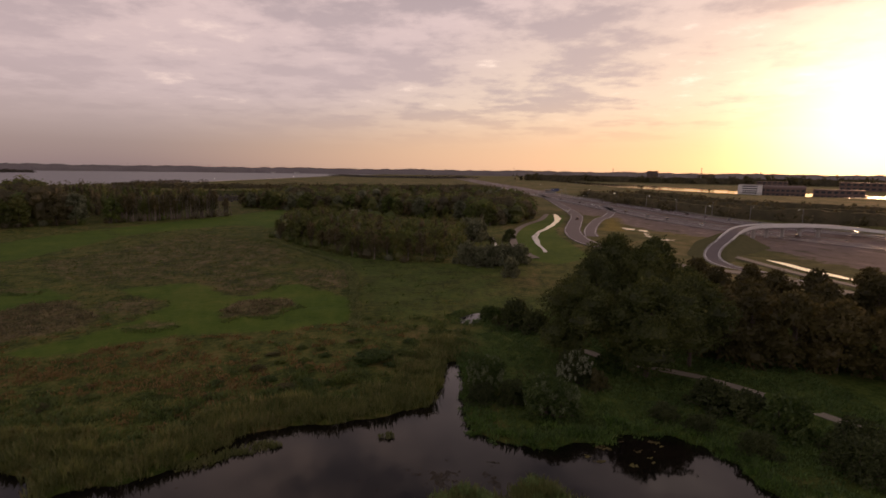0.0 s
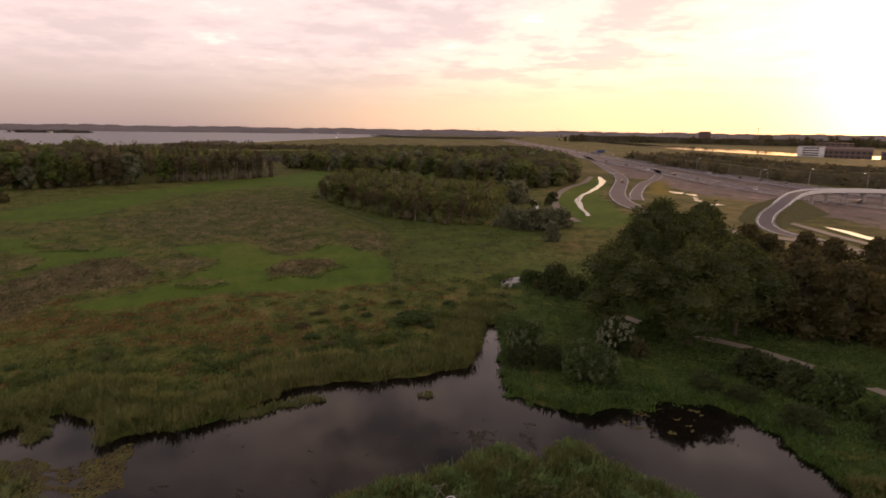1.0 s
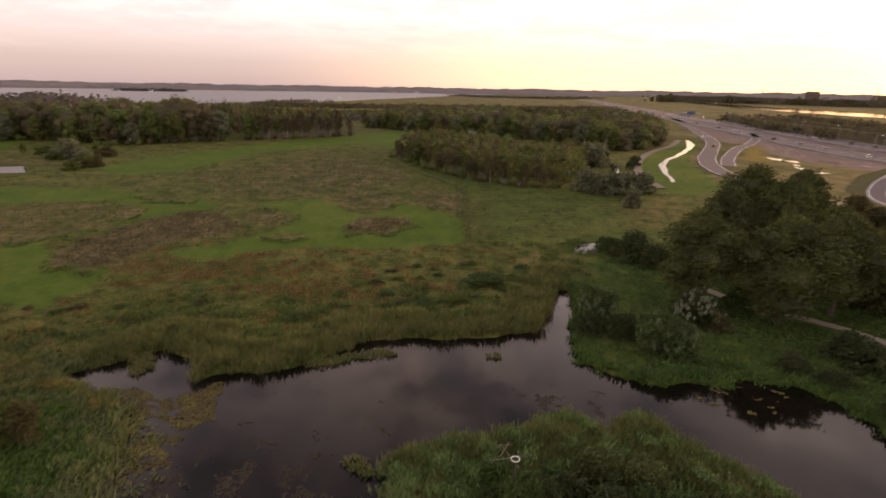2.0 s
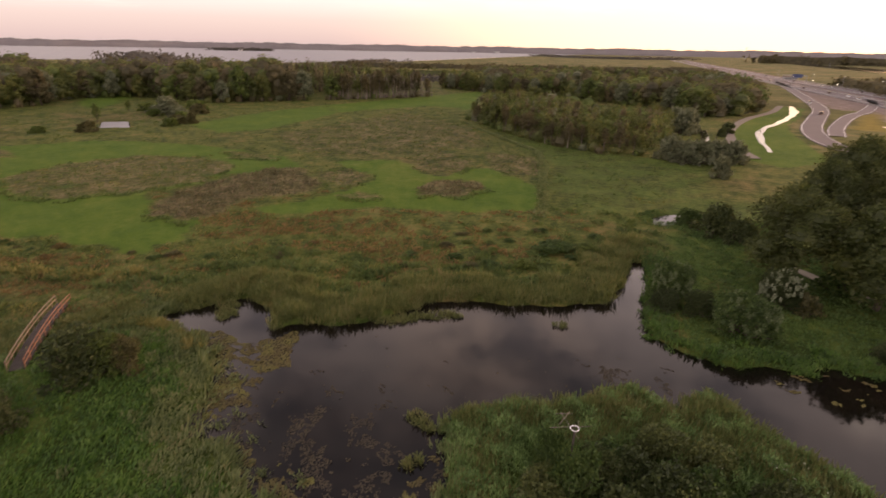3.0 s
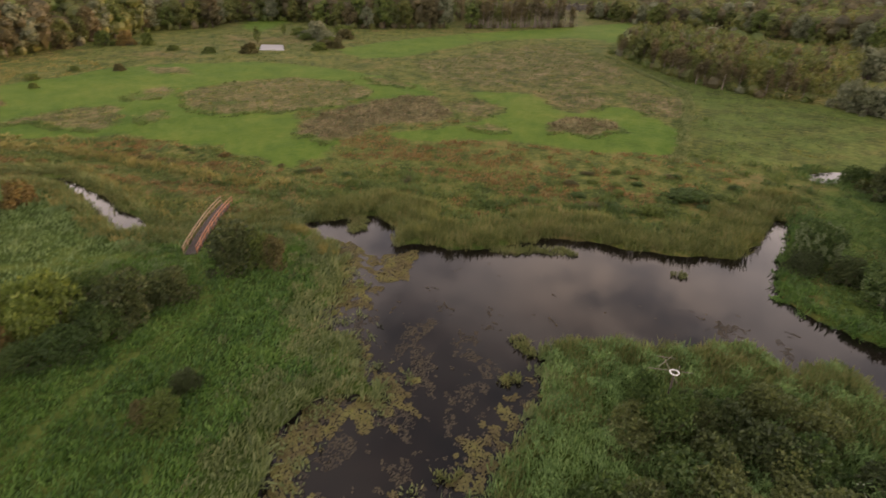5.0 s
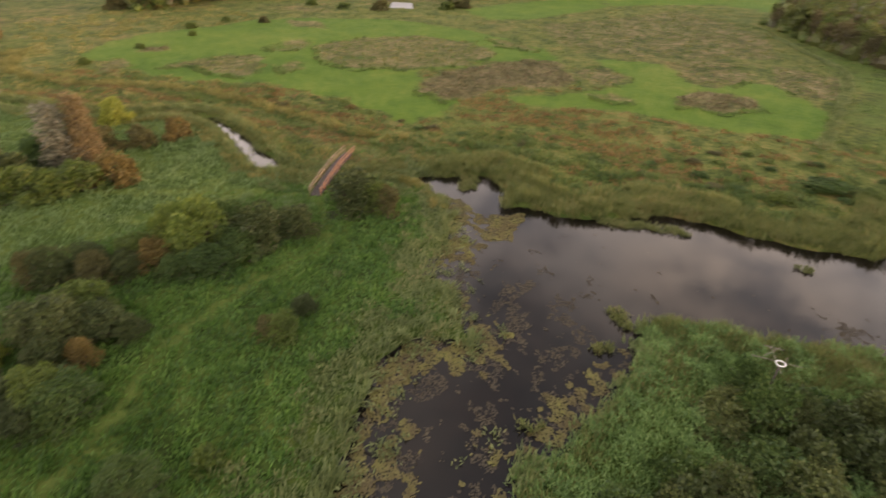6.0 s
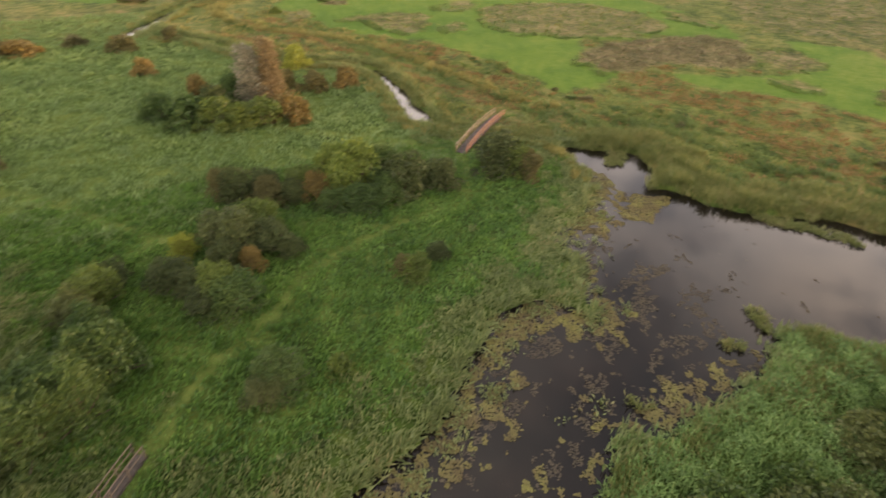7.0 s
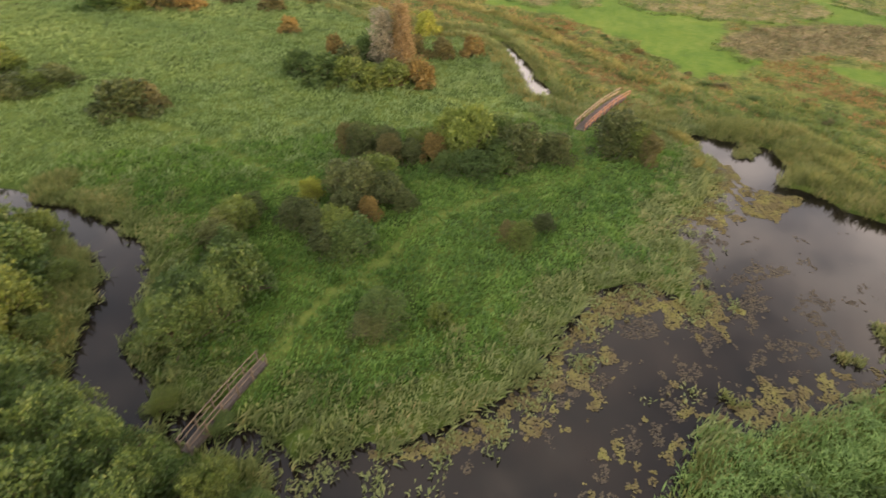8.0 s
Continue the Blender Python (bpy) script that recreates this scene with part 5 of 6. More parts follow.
def build_woods():
    rng = np.random.default_rng(31)
    for line, way, depth, height, kind, mat in WOODS:
        vs, fs, base = [[], [], [], []], [[], [], [], []], [0, 0, 0, 0]

        def add(tone, vf):
            vs[tone].append(vf[0])
            fs[tone].append(vf[1] + base[tone])
            base[tone] += len(vf[0])

        w = Vector(way)
        for i, (x, y) in enumerate(along(line, 3.0 if kind == "stem" else 6.4)):
            k = kind if rng.random() < 0.85 else "mixed"
            h = height * rng.uniform(0.55, 0.95) / (11 if k == "stem" else 12)
            wide = min(h, 1.25) * rng.uniform(0.85, 1.2) * (1.2 if k == "stem" else 1.0)
            TREES[k].put(x + rng.normal(0, 1.8), y + rng.normal(0, 1.8), wide, h, group="trees at the wood's edge")
        for x, y in along(line, 2.2 if kind == "stem" and depth < 60 else 4.4):
            r = rng.uniform(1.0, 2.6)
            lump = [(x - w.x + rng.normal(0, 1.2), y - w.y + rng.normal(0, 1.2), r * 0.7, r, r * rng.uniform(0.8, 1.3))]
            add(int(rng.choice(4, p=(0.5, 0.2, 0.2, 0.1))), with_cores(leaves(lump, 60, 0.55, rng, 0.8), lump, 0.75))
        step, gap = (3.2, 3.4) if kind == "stem" and depth < 60 else (5.2, 6.0) if kind == "stem" else (7.4, 8.2)
        for x, y in along(line, step):
            for r in np.arange(3.5, depth, gap):
                cx, cy = x + w.x * r + rng.normal(0, gap * 0.28), y + w.y * r + rng.normal(0, gap * 0.28)
                tall = 0.84 + 0.16 * math.sin(cx * 0.055 + 1) * math.sin(cy * 0.047) + 0.10 * math.sin(cx * 0.17) * math.sin(cy * 0.15)
                patch = 0.5 + 0.5 * math.sin(cx * 0.05 + 2.2 * math.sin(cy * 0.031))
                if kind == "stem":
                    h = height * (tall + rng.uniform(-0.16, 0.14))
                    rad = rng.uniform(0.9, 1.6) if depth < 60 else rng.uniform(1.4, 2.4)
                    low = 0.42 if depth > 60 and r < 14 else 0.06
                    lumps = [(cx, cy, h * 0.80, rad, h * 0.2), (cx + rng.normal(0, 0.8), cy + rng.normal(0, 0.8), h * (low + 0.26), rad * 1.1, h * 0.26)]
                    vf = with_cores(leaves(lumps, 84 if r < 50 else 40, 0.55 if r < 50 else 0.9, rng, 0.55), lumps, 0.5)
                else:
                    rad = rng.uniform(3.2, 5.6)
                    h = height * (tall + rng.uniform(-0.22, 0.2))
                    vf = crown_mass(cx, cy, h, rad, 240 if r < 22 else 140 if r < 50 else 66, 0.72 if r < 22 else 0.9 if r < 50 else 1.15, rng)
                tone = int(rng.choice(4, p=(0.74 - 0.55 * patch, 0.10 + 0.55 * patch, 0.13, 0.03) if kind != "stem" else (0.5, 0.3, 0.18, 0.02)))
                add(tone, vf)
        for tone, leaf in enumerate((mat, TREE_B if mat is TREE_A else TREE_A, OLIVE, WILLOW)):
            if not vs[tone]:
                continue
            stuff("wood_canopy", np.vstack(vs[tone]), np.vstack(fs[tone]), leaf, ("dense canopy of a dark autumn wood behind the meadow", "browner crowns among the wood behind the meadow", "yellowing crowns in the wood behind the meadow", "pale grey-green willow crowns in the wood")[tone], "wood")
    # bare stems that show along the front of the tall stand
    bm = bmesh.new()
    line, way, depth, height, kind, mat = WOODS[1]
    for x, y in along(line, 0.42):
        r = rng.uniform(-2.5, 5.0)
        h = height * rng.uniform(0.5, 0.8)
        px, py = x + way[0] * r, y + way[1] * r
        tube(bm, (px, py, 0), (px + rng.normal(0, 0.35), py + rng.normal(0, 0.35), h), 0.17, 0.07, 4)
    me = bpy.data.meshes.new("bare_stems")
    bm.to_mesh(me)
    bm.free()
    me.materials.append(PALE_BARK)
    tagged(new("bare_stems", me), "pale bare stems of slim trees along the wood's front", "tree trunks", kind="stuff")


build_woods()


def far_strip(name, line, height, depth, step, size, label, mat=HAZED_WOOD):
    """A belt of distant trees along a line."""
    rng = np.random.default_rng(len(name))
    vs, fs, base = [], [], 0
    for x, y in along(line, step):
        for r in range(2):
            h = height * (rng.uniform(0.72, 1.0) + 0.12 * math.sin(x * 0.011 + y * 0.007))
            rad = max(step * 0.75, h * rng.uniform(0.4, 0.6))
            cx, cy = x + rng.normal(0, depth), y + rng.normal(0, depth)
            v, f = leaves([(cx, cy, h * 0.5, rad, h * 0.48), (cx + rad * 0.6, cy, h * 0.3, rad, h * 0.32)], 30, size * h, rng, 0.3)
            vs.append(v)
            fs.append(f + base)
            base += len(v)
    pts = along(line, step * 0.6) + [line[-1]]
    rows = []
    for i, (x, y) in enumerate(pts):
        a, b = pts[max(i - 1, 0)], pts[min(i + 1, len(pts) - 1)]
        n = Vector((b[1] - a[1], a[0] - b[0], 0)).normalized() * (height * 0.55)
        z = height * (0.74 + 0.05 * math.sin(i * 0.31 + 2 * math.sin(i * 0.083)) + 0.05 * math.sin(i * 0.071 + 1) + rng.uniform(-0.05, 0.05))
        rows.append([(x - n.x, y - n.y, 0.0), (x - n.x * 0.6, y - n.y * 0.6, z), (x + n.x * 0.6, y + n.y * 0.6, z), (x + n.x, y + n.y, 0.0)])
    vs.append(np.array(rows).reshape(-1, 3))
    k = np.arange(len(pts) - 1)[:, None] * 4 + np.arange(3)[None]
    k = k.ravel() + base
    fs.append(np.stack([k, k + 1, k + 5, k + 4], 1))
    return stuff(name, np.vstack(vs), np.vstack(fs), mat, label, "wood")


# The haze on these two belts lies in their pale leaf colour.
far_strip("far_shore_wood", [(-4300, -250), (-3700, 1400), (-2950, 2060), (-2540, 2680), (-1920, 2980), (-1200, 3380), (-420, 3380), (300, 3500), (1300, 3600), (2600, 3300), (3600, 2400)], 33, 16, 22, 0.13, "wooded shore beyond the lake, pale with painted haze", HAZED_SHORE)
far_strip("far_land", [(-4700, -250), (-4300, 1500), (-3500, 2500), (-3000, 3200), (-2200, 3600), (-1300, 4000), (-400, 4100), (400, 4200), (1500, 4250), (2900, 3900), (4200, 2700)], 48, 20, 16, 0.05, "low land on the horizon, pale with painted haze", HAZED_SHORE)
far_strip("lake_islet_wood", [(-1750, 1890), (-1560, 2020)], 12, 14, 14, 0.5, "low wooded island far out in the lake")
far_strip("motorway_trees", [(150, 600), (155, 480), (165, 400), (176, 338), (215, 302), (300, 285)], 9.5, 6, 6, 0.3, "row of dark trees behind the motorway", TREE_B)
far_strip("motorway_wood", [(182, 610), (185, 490), (196, 410), (212, 352), (250, 325), (330, 305)], 9.5, 9, 7, 0.28, "belt of brownish trees behind the motorway", TREE_B)
far_strip("field_wood", [(215, 620), (222, 500), (238, 420), (262, 372), (300, 350), (400, 330)], 10.5, 10, 8, 0.28, "belt of brownish trees between motorway and fields", TREE_B)
far_strip("far_field_trees", [(256, 1800), (560, 1680), (730, 1530), (900, 1500), (1300, 1350)], 24, 22, 18, 0.4, "far line of trees beyond the fields", TREE_B)
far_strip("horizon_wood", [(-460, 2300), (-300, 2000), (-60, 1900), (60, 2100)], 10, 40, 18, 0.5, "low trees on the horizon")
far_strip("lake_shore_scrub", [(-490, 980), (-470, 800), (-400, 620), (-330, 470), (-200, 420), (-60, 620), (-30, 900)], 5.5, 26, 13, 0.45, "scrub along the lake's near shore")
far_strip("shore_thicket", [(-330, 440), (-250, 520), (-150, 575), (-40, 610), (45, 640)], 7, 16, 8, 0.4, "belt of dark scrub behind the wood", TREE_A)
far_strip("shore_copse", [(-440, 700), (-330, 690), (-200, 760), (-60, 800), (50, 860)], 8, 20, 10, 0.4, "loose dark copse near the lake shore", TREE_B)
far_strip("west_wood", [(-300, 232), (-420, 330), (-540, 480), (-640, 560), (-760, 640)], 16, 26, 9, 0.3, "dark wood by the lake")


# ---- roads, paths and bridges ----
def smooth_line(pts, step):
    """A rounded line through the points, evenly stepped."""
    p = [Vector(q if len(q) == 3 else (*q, 0.0)) for q in pts]
    p = [p[0] * 2 - p[1]] + p + [p[-1] * 2 - p[-2]]
    out = []
    for i in range(1, len(p) - 2):
        n = max(2, int((p[i + 1] - p[i]).length / step))
        for k in range(n):
            t = k / n
            a, b, c, d = p[i - 1:i + 3]
            out.append(0.5 * ((2 * b) + (c - a) * t + (2 * a - 5 * b + 4 * c - d) * t * t + (3 * b - a - 3 * c + d) * t ** 3))
    out.append(p[-2])
    return out


def ribbon(pts, left, right, lift, thick=0.0, step=4.0, follow=True, wavy=0.0):
    """A strip along a line between two offsets; with thickness it becomes a slab."""
    line = smooth_line(pts, step)
    for _ in range(8 if wavy else 0):
        line = [line[0]] + [(a + b * 2 + c) / 4 for a, b, c in zip(line[:-2], line[1:-1], line[2:])] + [line[-1]]
    bm = bmesh.new()
    rows = []
    for i, c in enumerate(line):
        d = (line[min(i + 1, len(line) - 1)] - line[max(i - 1, 0)])
        n = Vector((d.y, -d.x, 0)).normalized()
        row = []
        for off in (-left, right):
            q = c + n * off * (1.0 + wavy * math.sin(0.55 * i + off) * math.sin(0.23 * i + 1.0))
            z = c.z + lift + (0.42 if follow else 0.0)
            row.append(bm.verts.new((q.x, q.y, z)))
        if thick:
            row += [bm.verts.new(row[1].co - Vector((0, 0, thick))), bm.verts.new(row[0].co - Vector((0, 0, thick)))]
        rows.append(row)
    for a, b in zip(rows[:-1], rows[1:]):
        n = len(a)
        for k in range(n if thick else 1):
            j = (k + 1) % n
            bm.faces.new((a[k], a[j], b[j], b[k]))
    return bm


def road(name, pts, half, label, lines=True, mat=None, lift=0.22, category="road"):
    root = tagged(new(name), label, category, kind="structure")
    part("surface", ribbon(pts, half, half, lift, 0.3, wavy=0.18 if mat is WATER else 0.0), mat or ASPHALT, root)
    if lines:
        for off in (-half + 0.5, half - 0.5):
            part("edge_line", ribbon(pts, -off + 0.08, off + 0.08, lift + 0.012), WHITE, root)
        if half > 6:
            for off in (-half / 3, half / 3):
                part("lane_line", ribbon(pts, -off + 0.08, off + 0.08, lift + 0.012), WHITE, root)
    return root


road("motorway_north", [(60, 2000), (110, 1000), (124, 700), (137, 540), (147, 440), (153, 370), (158, 320), (172, 270), (212, 215), (290, 150)], 9, "wide grey asphalt motorway with white lines")
road("motorway_south", [(30, 2000), (84, 1000), (100, 650), (112, 480), (118, 398), (122, 320), (131, 268), (152, 215), (192, 160), (260, 100)], 7.5, "grey asphalt motorway carriageway beside bare sand")
road("slip_road", [(113.7, 710), (101.7, 570), (86.4, 419), (77, 338), (62.5, 280), (55, 252), (50.5, 226), (50, 205), (54, 188), (60, 165)], 3.8, "curving asphalt slip road with white edge lines")
road("link_road", [(131, 457), (114, 386), (95, 332), (84, 310), (73, 281), (62, 247), (57, 225)], 2.9, "narrow asphalt link road with white edge lines")
road("service_track", [(58, 166), (64.8, 155), (70, 149), (76.5, 145), (82, 137), (88, 122), (100, 92)], 2.6, "pale sandy service track below the slope", False, GRAVEL)
road("lower_track", [(84, 192), (89.5, 180), (91, 165), (92, 148), (96, 130), (104, 108)], 1.5, "bare brown earth bank along the ditch", False, GRAVEL)
road("cycle_path", CPATH, 1.5, "grey curving cycle path in green verge", False, PATHGREY, 0.17, "path")
road("footpath", PATH_EAST, 0.75, "pale gravel footpath under the trees", False, GRAVEL, 0.05, "path")
road("pond_strip", [(13.6, 219), (13.9, 210), (12.9, 200), (12.3, 189)], 1.2, "small pond shining between the willows", False, WATER, 0.16, "pond")


def sheet(name, pts, z, mat, label, category):
    bm = bmesh.new()
    bm.faces.new([bm.verts.new((x, y, z)) for x, y in pts])
    me = bpy.data.meshes.new(name)
    bm.to_mesh(me)
    bm.free()
    me.materials.append(mat)
    return tagged(new(name, me), label, category, kind="structure")


CANAL_WEST = [(64, 346), (59.6, 318), (51.8, 284), (43.9, 260), (35.6, 238), (30.4, 216), (28.8, 197), (28.4, 178)]
CANAL_EAST = [(30.0, 178), (30.6, 198), (32.8, 217), (37.6, 237), (46.6, 261), (55.6, 287), (63.0, 318), (66, 344)]
banks = [p.xy for side in (CANAL_WEST, CANAL_EAST) for p in smooth_line(side, 4)]
sheet("canal", [(q.x + 0.55 * math.sin(0.9 * k) * math.sin(0.37 * k), q.y) for k, q in enumerate(banks)], 0.58, WATER, "narrow winding canal shining under the evening sky", "canal")
for x, y, rx, ry in ((83.5, 258, 2.4, 5.0), (88, 250, 1.7, 4.6), (82.4, 228, 1.2, 3.6), (85, 217, 2.3, 2.4), (84.6, 238, 0.9, 2.6)):
    sheet("small_pool", [(x + rx * (1 + 0.4 * math.sin(3 * a + x) + 0.25 * math.sin(7 * a + y)) * math.cos(a), y + ry * (1 + 0.35 * math.sin(4 * a + y) + 0.2 * math.sin(6 * a + x)) * math.sin(a)) for a in np.arange(28) / 28 * 2 * math.pi], 0.6, WATER, "small shining pool on the motorway verge", "pond")
sheet("far_river", [(333, 2050), (373, 1778), (406, 1343), (440, 1200), (456, 1044), (470, 886), (640, 720), (900, 560), (820, 520), (560, 620), (415, 740), (375, 859), (345, 1000), (322, 1120), (313, 1495)], 0.75, WATER, "distant river shining under the evening sky", "river")
crescent = [p.xy for side in ([(97.6, 168), (99.8, 161), (100.6, 150), (102.5, 138), (106, 124)], [(104.5, 124), (99.6, 138), (97, 150), (96.6, 160), (97.4, 168)]) for p in smooth_line(side, 3)]
sheet("verge_ditch", [(q.x + 0.3 * math.sin(1.1 * k), q.y) for k, q in enumerate(crescent)], 0.6, WATER, "shining curved ditch below the viaduct", "ditch")
sheet("marsh_pool", [tuple(q) for q in POOL_WEST], 0.03, LAKE_WATER, "small pale pool ruffled by the wind in the marsh", "pond")
sheet("lake", [tuple(q) for q in LAKE], 0.06, LAKE_WATER, "wide ruffled grey lake below the evening sky", "lake")
sheet("far_lake", [(1000, 2500), (1500, 1650), (2600, 1300), (3400, 1800), (2600, 2900), (1300, 3300)], 0.75, LAKE_WATER, "distant lake shining below the low sun", "lake")


def build_viaduct():
    """The curved ramp that lifts off the ground on round piers."""
    root = tagged(new("viaduct"), "curved concrete viaduct ramp with white parapets on piers", "viaduct")
    line = [(87, 126, 0.4), (83, 145, 0.4), (78.5, 157, 0.6), (80, 168, 1.2), (87, 181, 2.4), (97, 194, 3.8), (106, 206, 5.0), (114, 216, 5.6), (126, 227, 5.8), (142, 233, 5.8), (160, 236.5, 5.5), (175, 238, 4.6), (195, 238, 2.6), (220, 236, 0.8)]
    part("deck", ribbon(line, 2.3, 2.3, 0.0, 0.9, 3.0, False), ASPHALT, root, "asphalt deck of the ramp")
    for off in (-1.95, 1.95):
        part("edge_line", ribbon(line, -off + 0.1, off + 0.1, 0.012, 0, 3.0, False), WHITE, root)
    for a, b in ((2.5, -2.3), (-2.3, 2.5)):
        part("parapet", ribbon(line[5:], a, b, 0.5, 1.3, 3.0, False), WHITE, root, "white painted concrete parapet")
        part("kerb", ribbon(line[:6], a, b, 0.1, 0.4, 3.0, False), CONCRETE, root)
    for x, y, z in smooth_line(line[6:11], 13)[1:]:
        bm = bmesh.new()
        tube(bm, (x, y, 0.0), (x, y, z - 0.9), 0.8, 0.8, 10)
        tube(bm, (x - 2.6, y - 1.4, z - 1.3), (x + 2.6, y + 1.4, z - 1.3), 0.45, 0.45, 6)
        part("pier", bm, CONCRETE, root)
    bm = bmesh.new()   # earth ramp below the first part
    rows = []
    pts = smooth_line(line[:7], 4)
    for i, c in enumerate(pts):
        d = pts[min(i + 1, len(pts) - 1)] - pts[max(i - 1, 0)]
        n = Vector((d.y, -d.x, 0)).normalized()
        w = 4.6 + max(0.0, c.z) * 1.8
        rows.append([bm.verts.new((*(c - n * w).xy, 0.2)), bm.verts.new((*(c - n * 4.3).xy, c.z - 0.35)), bm.verts.new((*(c + n * 4.3).xy, c.z - 0.35)), bm.verts.new((*(c + n * w).xy, 0.2))])
    for a, b in zip(rows[:-1], rows[1:]):
        for k in range(3):
            bm.faces.new((a[k], a[k + 1], b[k + 1], b[k]))
    bm.faces.new(rows[-1])
    part("embankment", bm, BANK, root, "grassy earth embankment")


BANK = leafy("bank_turf", [(0.0, (0.07, 0.075, 0.025)), (0.5, (0.11, 0.105, 0.04)), (1.0, (0.16, 0.13, 0.06))], 0.0, 0.5)
build_viaduct()


def box(bm, cx, cy, cz, sx, sy, sz, bevel=0.0, turn=0.0):
    m = Matrix.Translation((cx, cy, cz)) @ Matrix.Rotation(turn, 4, "Z") @ Matrix.Diagonal((sx, sy, sz, 1))
    r = bmesh.ops.create_cube(bm, size=1.0, matrix=m)
    if bevel:
        es = {e for v in r["verts"] for e in v.link_edges}
        bmesh.ops.bevel(bm, geom=list(es), offset=bevel, segments=1, affect="EDGES")


def build_footbridge(a, b, width, rise, z_end, label, rail_mats, stout=1.0):
    """An arched plank bridge with posts and two rails a side."""
    a, b = Vector((*a, z_end)), Vector((*b, z_end))
    along_v = (b - a)
    length = along_v.length
    turn = math.atan2(along_v.y, along_v.x)
    root = tagged(new("footbridge"), label, "bridge")
    root.matrix_basis = Matrix.Translation(a) @ Matrix.Rotation(turn, 4, "Z")

    def arch(x):
        return rise * (1 - (2 * x / length - 1) ** 2)

    railings = {}
    for side in (-1, 1):
        for name, w, h, z0, y0, mat in (("beam", 0.14, 0.3, -0.2, 0.42, WOOD), ("railing", 0.09 * stout, 0.06, 0.92, 0.5, rail_mats[side > 0]), ("mid_rail", 0.04, 0.12 * stout, 0.5, 0.5, rail_mats[side > 0])):
            bm = bmesh.new()
            y = side * (width * y0 if name == "beam" else width * 0.5 + 0.02)
            rows = []
            for i in range(13):
                x = length * i / 12
                z = arch(x) + z0
                rows.append([bm.verts.new((x, y + dy * w / 2, z + dz * h / 2)) for dy, dz in ((-1, -1), (1, -1), (1, 1), (-1, 1))])
            for p, q in zip(rows[:-1], rows[1:]):
                for k in range(4):
                    bm.faces.new((p[k], p[(k + 1) % 4], q[(k + 1) % 4], q[k]))
            bm.faces.new(rows[0][::-1])
            bm.faces.new(rows[-1])
            made = part(name, bm, mat, railings[side] if name == "mid_rail" else root, "weathered timber railing" if name == "railing" else "")
            if name == "railing":
                railings[side] = made
    n = max(4, round(length / 1.45))
    bm = bmesh.new()
    box(bm, 0, 0, 0.34, 0.09, 0.09, 1.14, 0.01)
    post = part("post", bm, rail_mats[0], railings[-1])
    mesh = post.data
    far_mesh = mesh.copy()
    far_mesh.materials[0] = rail_mats[1]
    k = 0
    for i in range(n + 1):
        x = 0.1 + (length - 0.2) * i / n
        for side in (-1, 1):
            o = post if k == 0 else new("post", far_mesh if side > 0 else mesh)
            o.parent = railings[side]
            o.location = (x, side * (width / 2 + 0.02), arch(x))
            k += 1
    bm = bmesh.new()
    box(bm, 0, 0, 0, 0.125, width, 0.045, 0.006)
    plank = part("plank", bm, WOOD, root)
    mesh = plank.data
    count = int(length / 0.145)
    rng = random.Random(4)
    for i in range(count):
        x = 0.07 + i * 0.145
        o = plank if i == 0 else new("plank", mesh)
        o.parent = root
        o.location = (x, rng.uniform(-0.02, 0.02), arch(x) + 0.0)
        o.rotation_euler = (rng.uniform(-0.01, 0.01), -math.atan2(arch(x + 0.1) - arch(x - 0.1), 0.2), rng.uniform(-0.01, 0.01))
    for x in (length * 0.22, length * 0.78):
        for side in (-1, 1):
            bm = bmesh.new()
            tube(bm, (x, side * width * 0.42, -1.4 - z_end), (x, side * width * 0.42, arch(x) - 0.2), 0.1, 0.1, 8)
            part("pile", bm, WOOD, root)


# East rail and its posts take the red that low sun gives them.
build_footbridge((-53.3, 23.6), (-62.2, 34.3), 1.3, 0.45, 0.5, "arched timber footbridge over a ditch, one rail tinted sunlit red", (SUNLIT_RAIL, TAN_RAIL))
build_footbridge((-24.9, -11.5), (-19.2, -15.5), 0.64, 0.12, 0.5, "grey weathered plank footbridge with rails over the creek", (RAIL, RAIL), 0.5)


def build_jetty():
    root = tagged(new("jetty"), "small old plank jetty in the reeds", "jetty")
    root.matrix_basis = pose(-34.9, 24.9, 0.28, 0, 0, -45)
    for y in (-0.45, 0.45):
        bm = bmesh.new()
        box(bm, 1.4, y, -0.09, 3.0, 0.1, 0.12)
        part("bearer", bm, WOOD, root)
        for x in (0.2, 2.7):
            bm = bmesh.new()
            tube(bm, (x, y, -1.2), (x, y, 0.35), 0.07, 0.06, 8)
            part("post", bm, WOOD, root)
    bm = bmesh.new()
    box(bm, 0, 0, 0, 0.14, 1.2, 0.04, 0.006)
    plank = part("plank", bm, WOOD, root)
    for i in range(17):
        o = plank if i == 0 else new("plank", plank.data)
        o.parent = root
        o.location = (0.05 + i * 0.168, 0.01 * math.sin(i * 5), 0)


build_jetty()


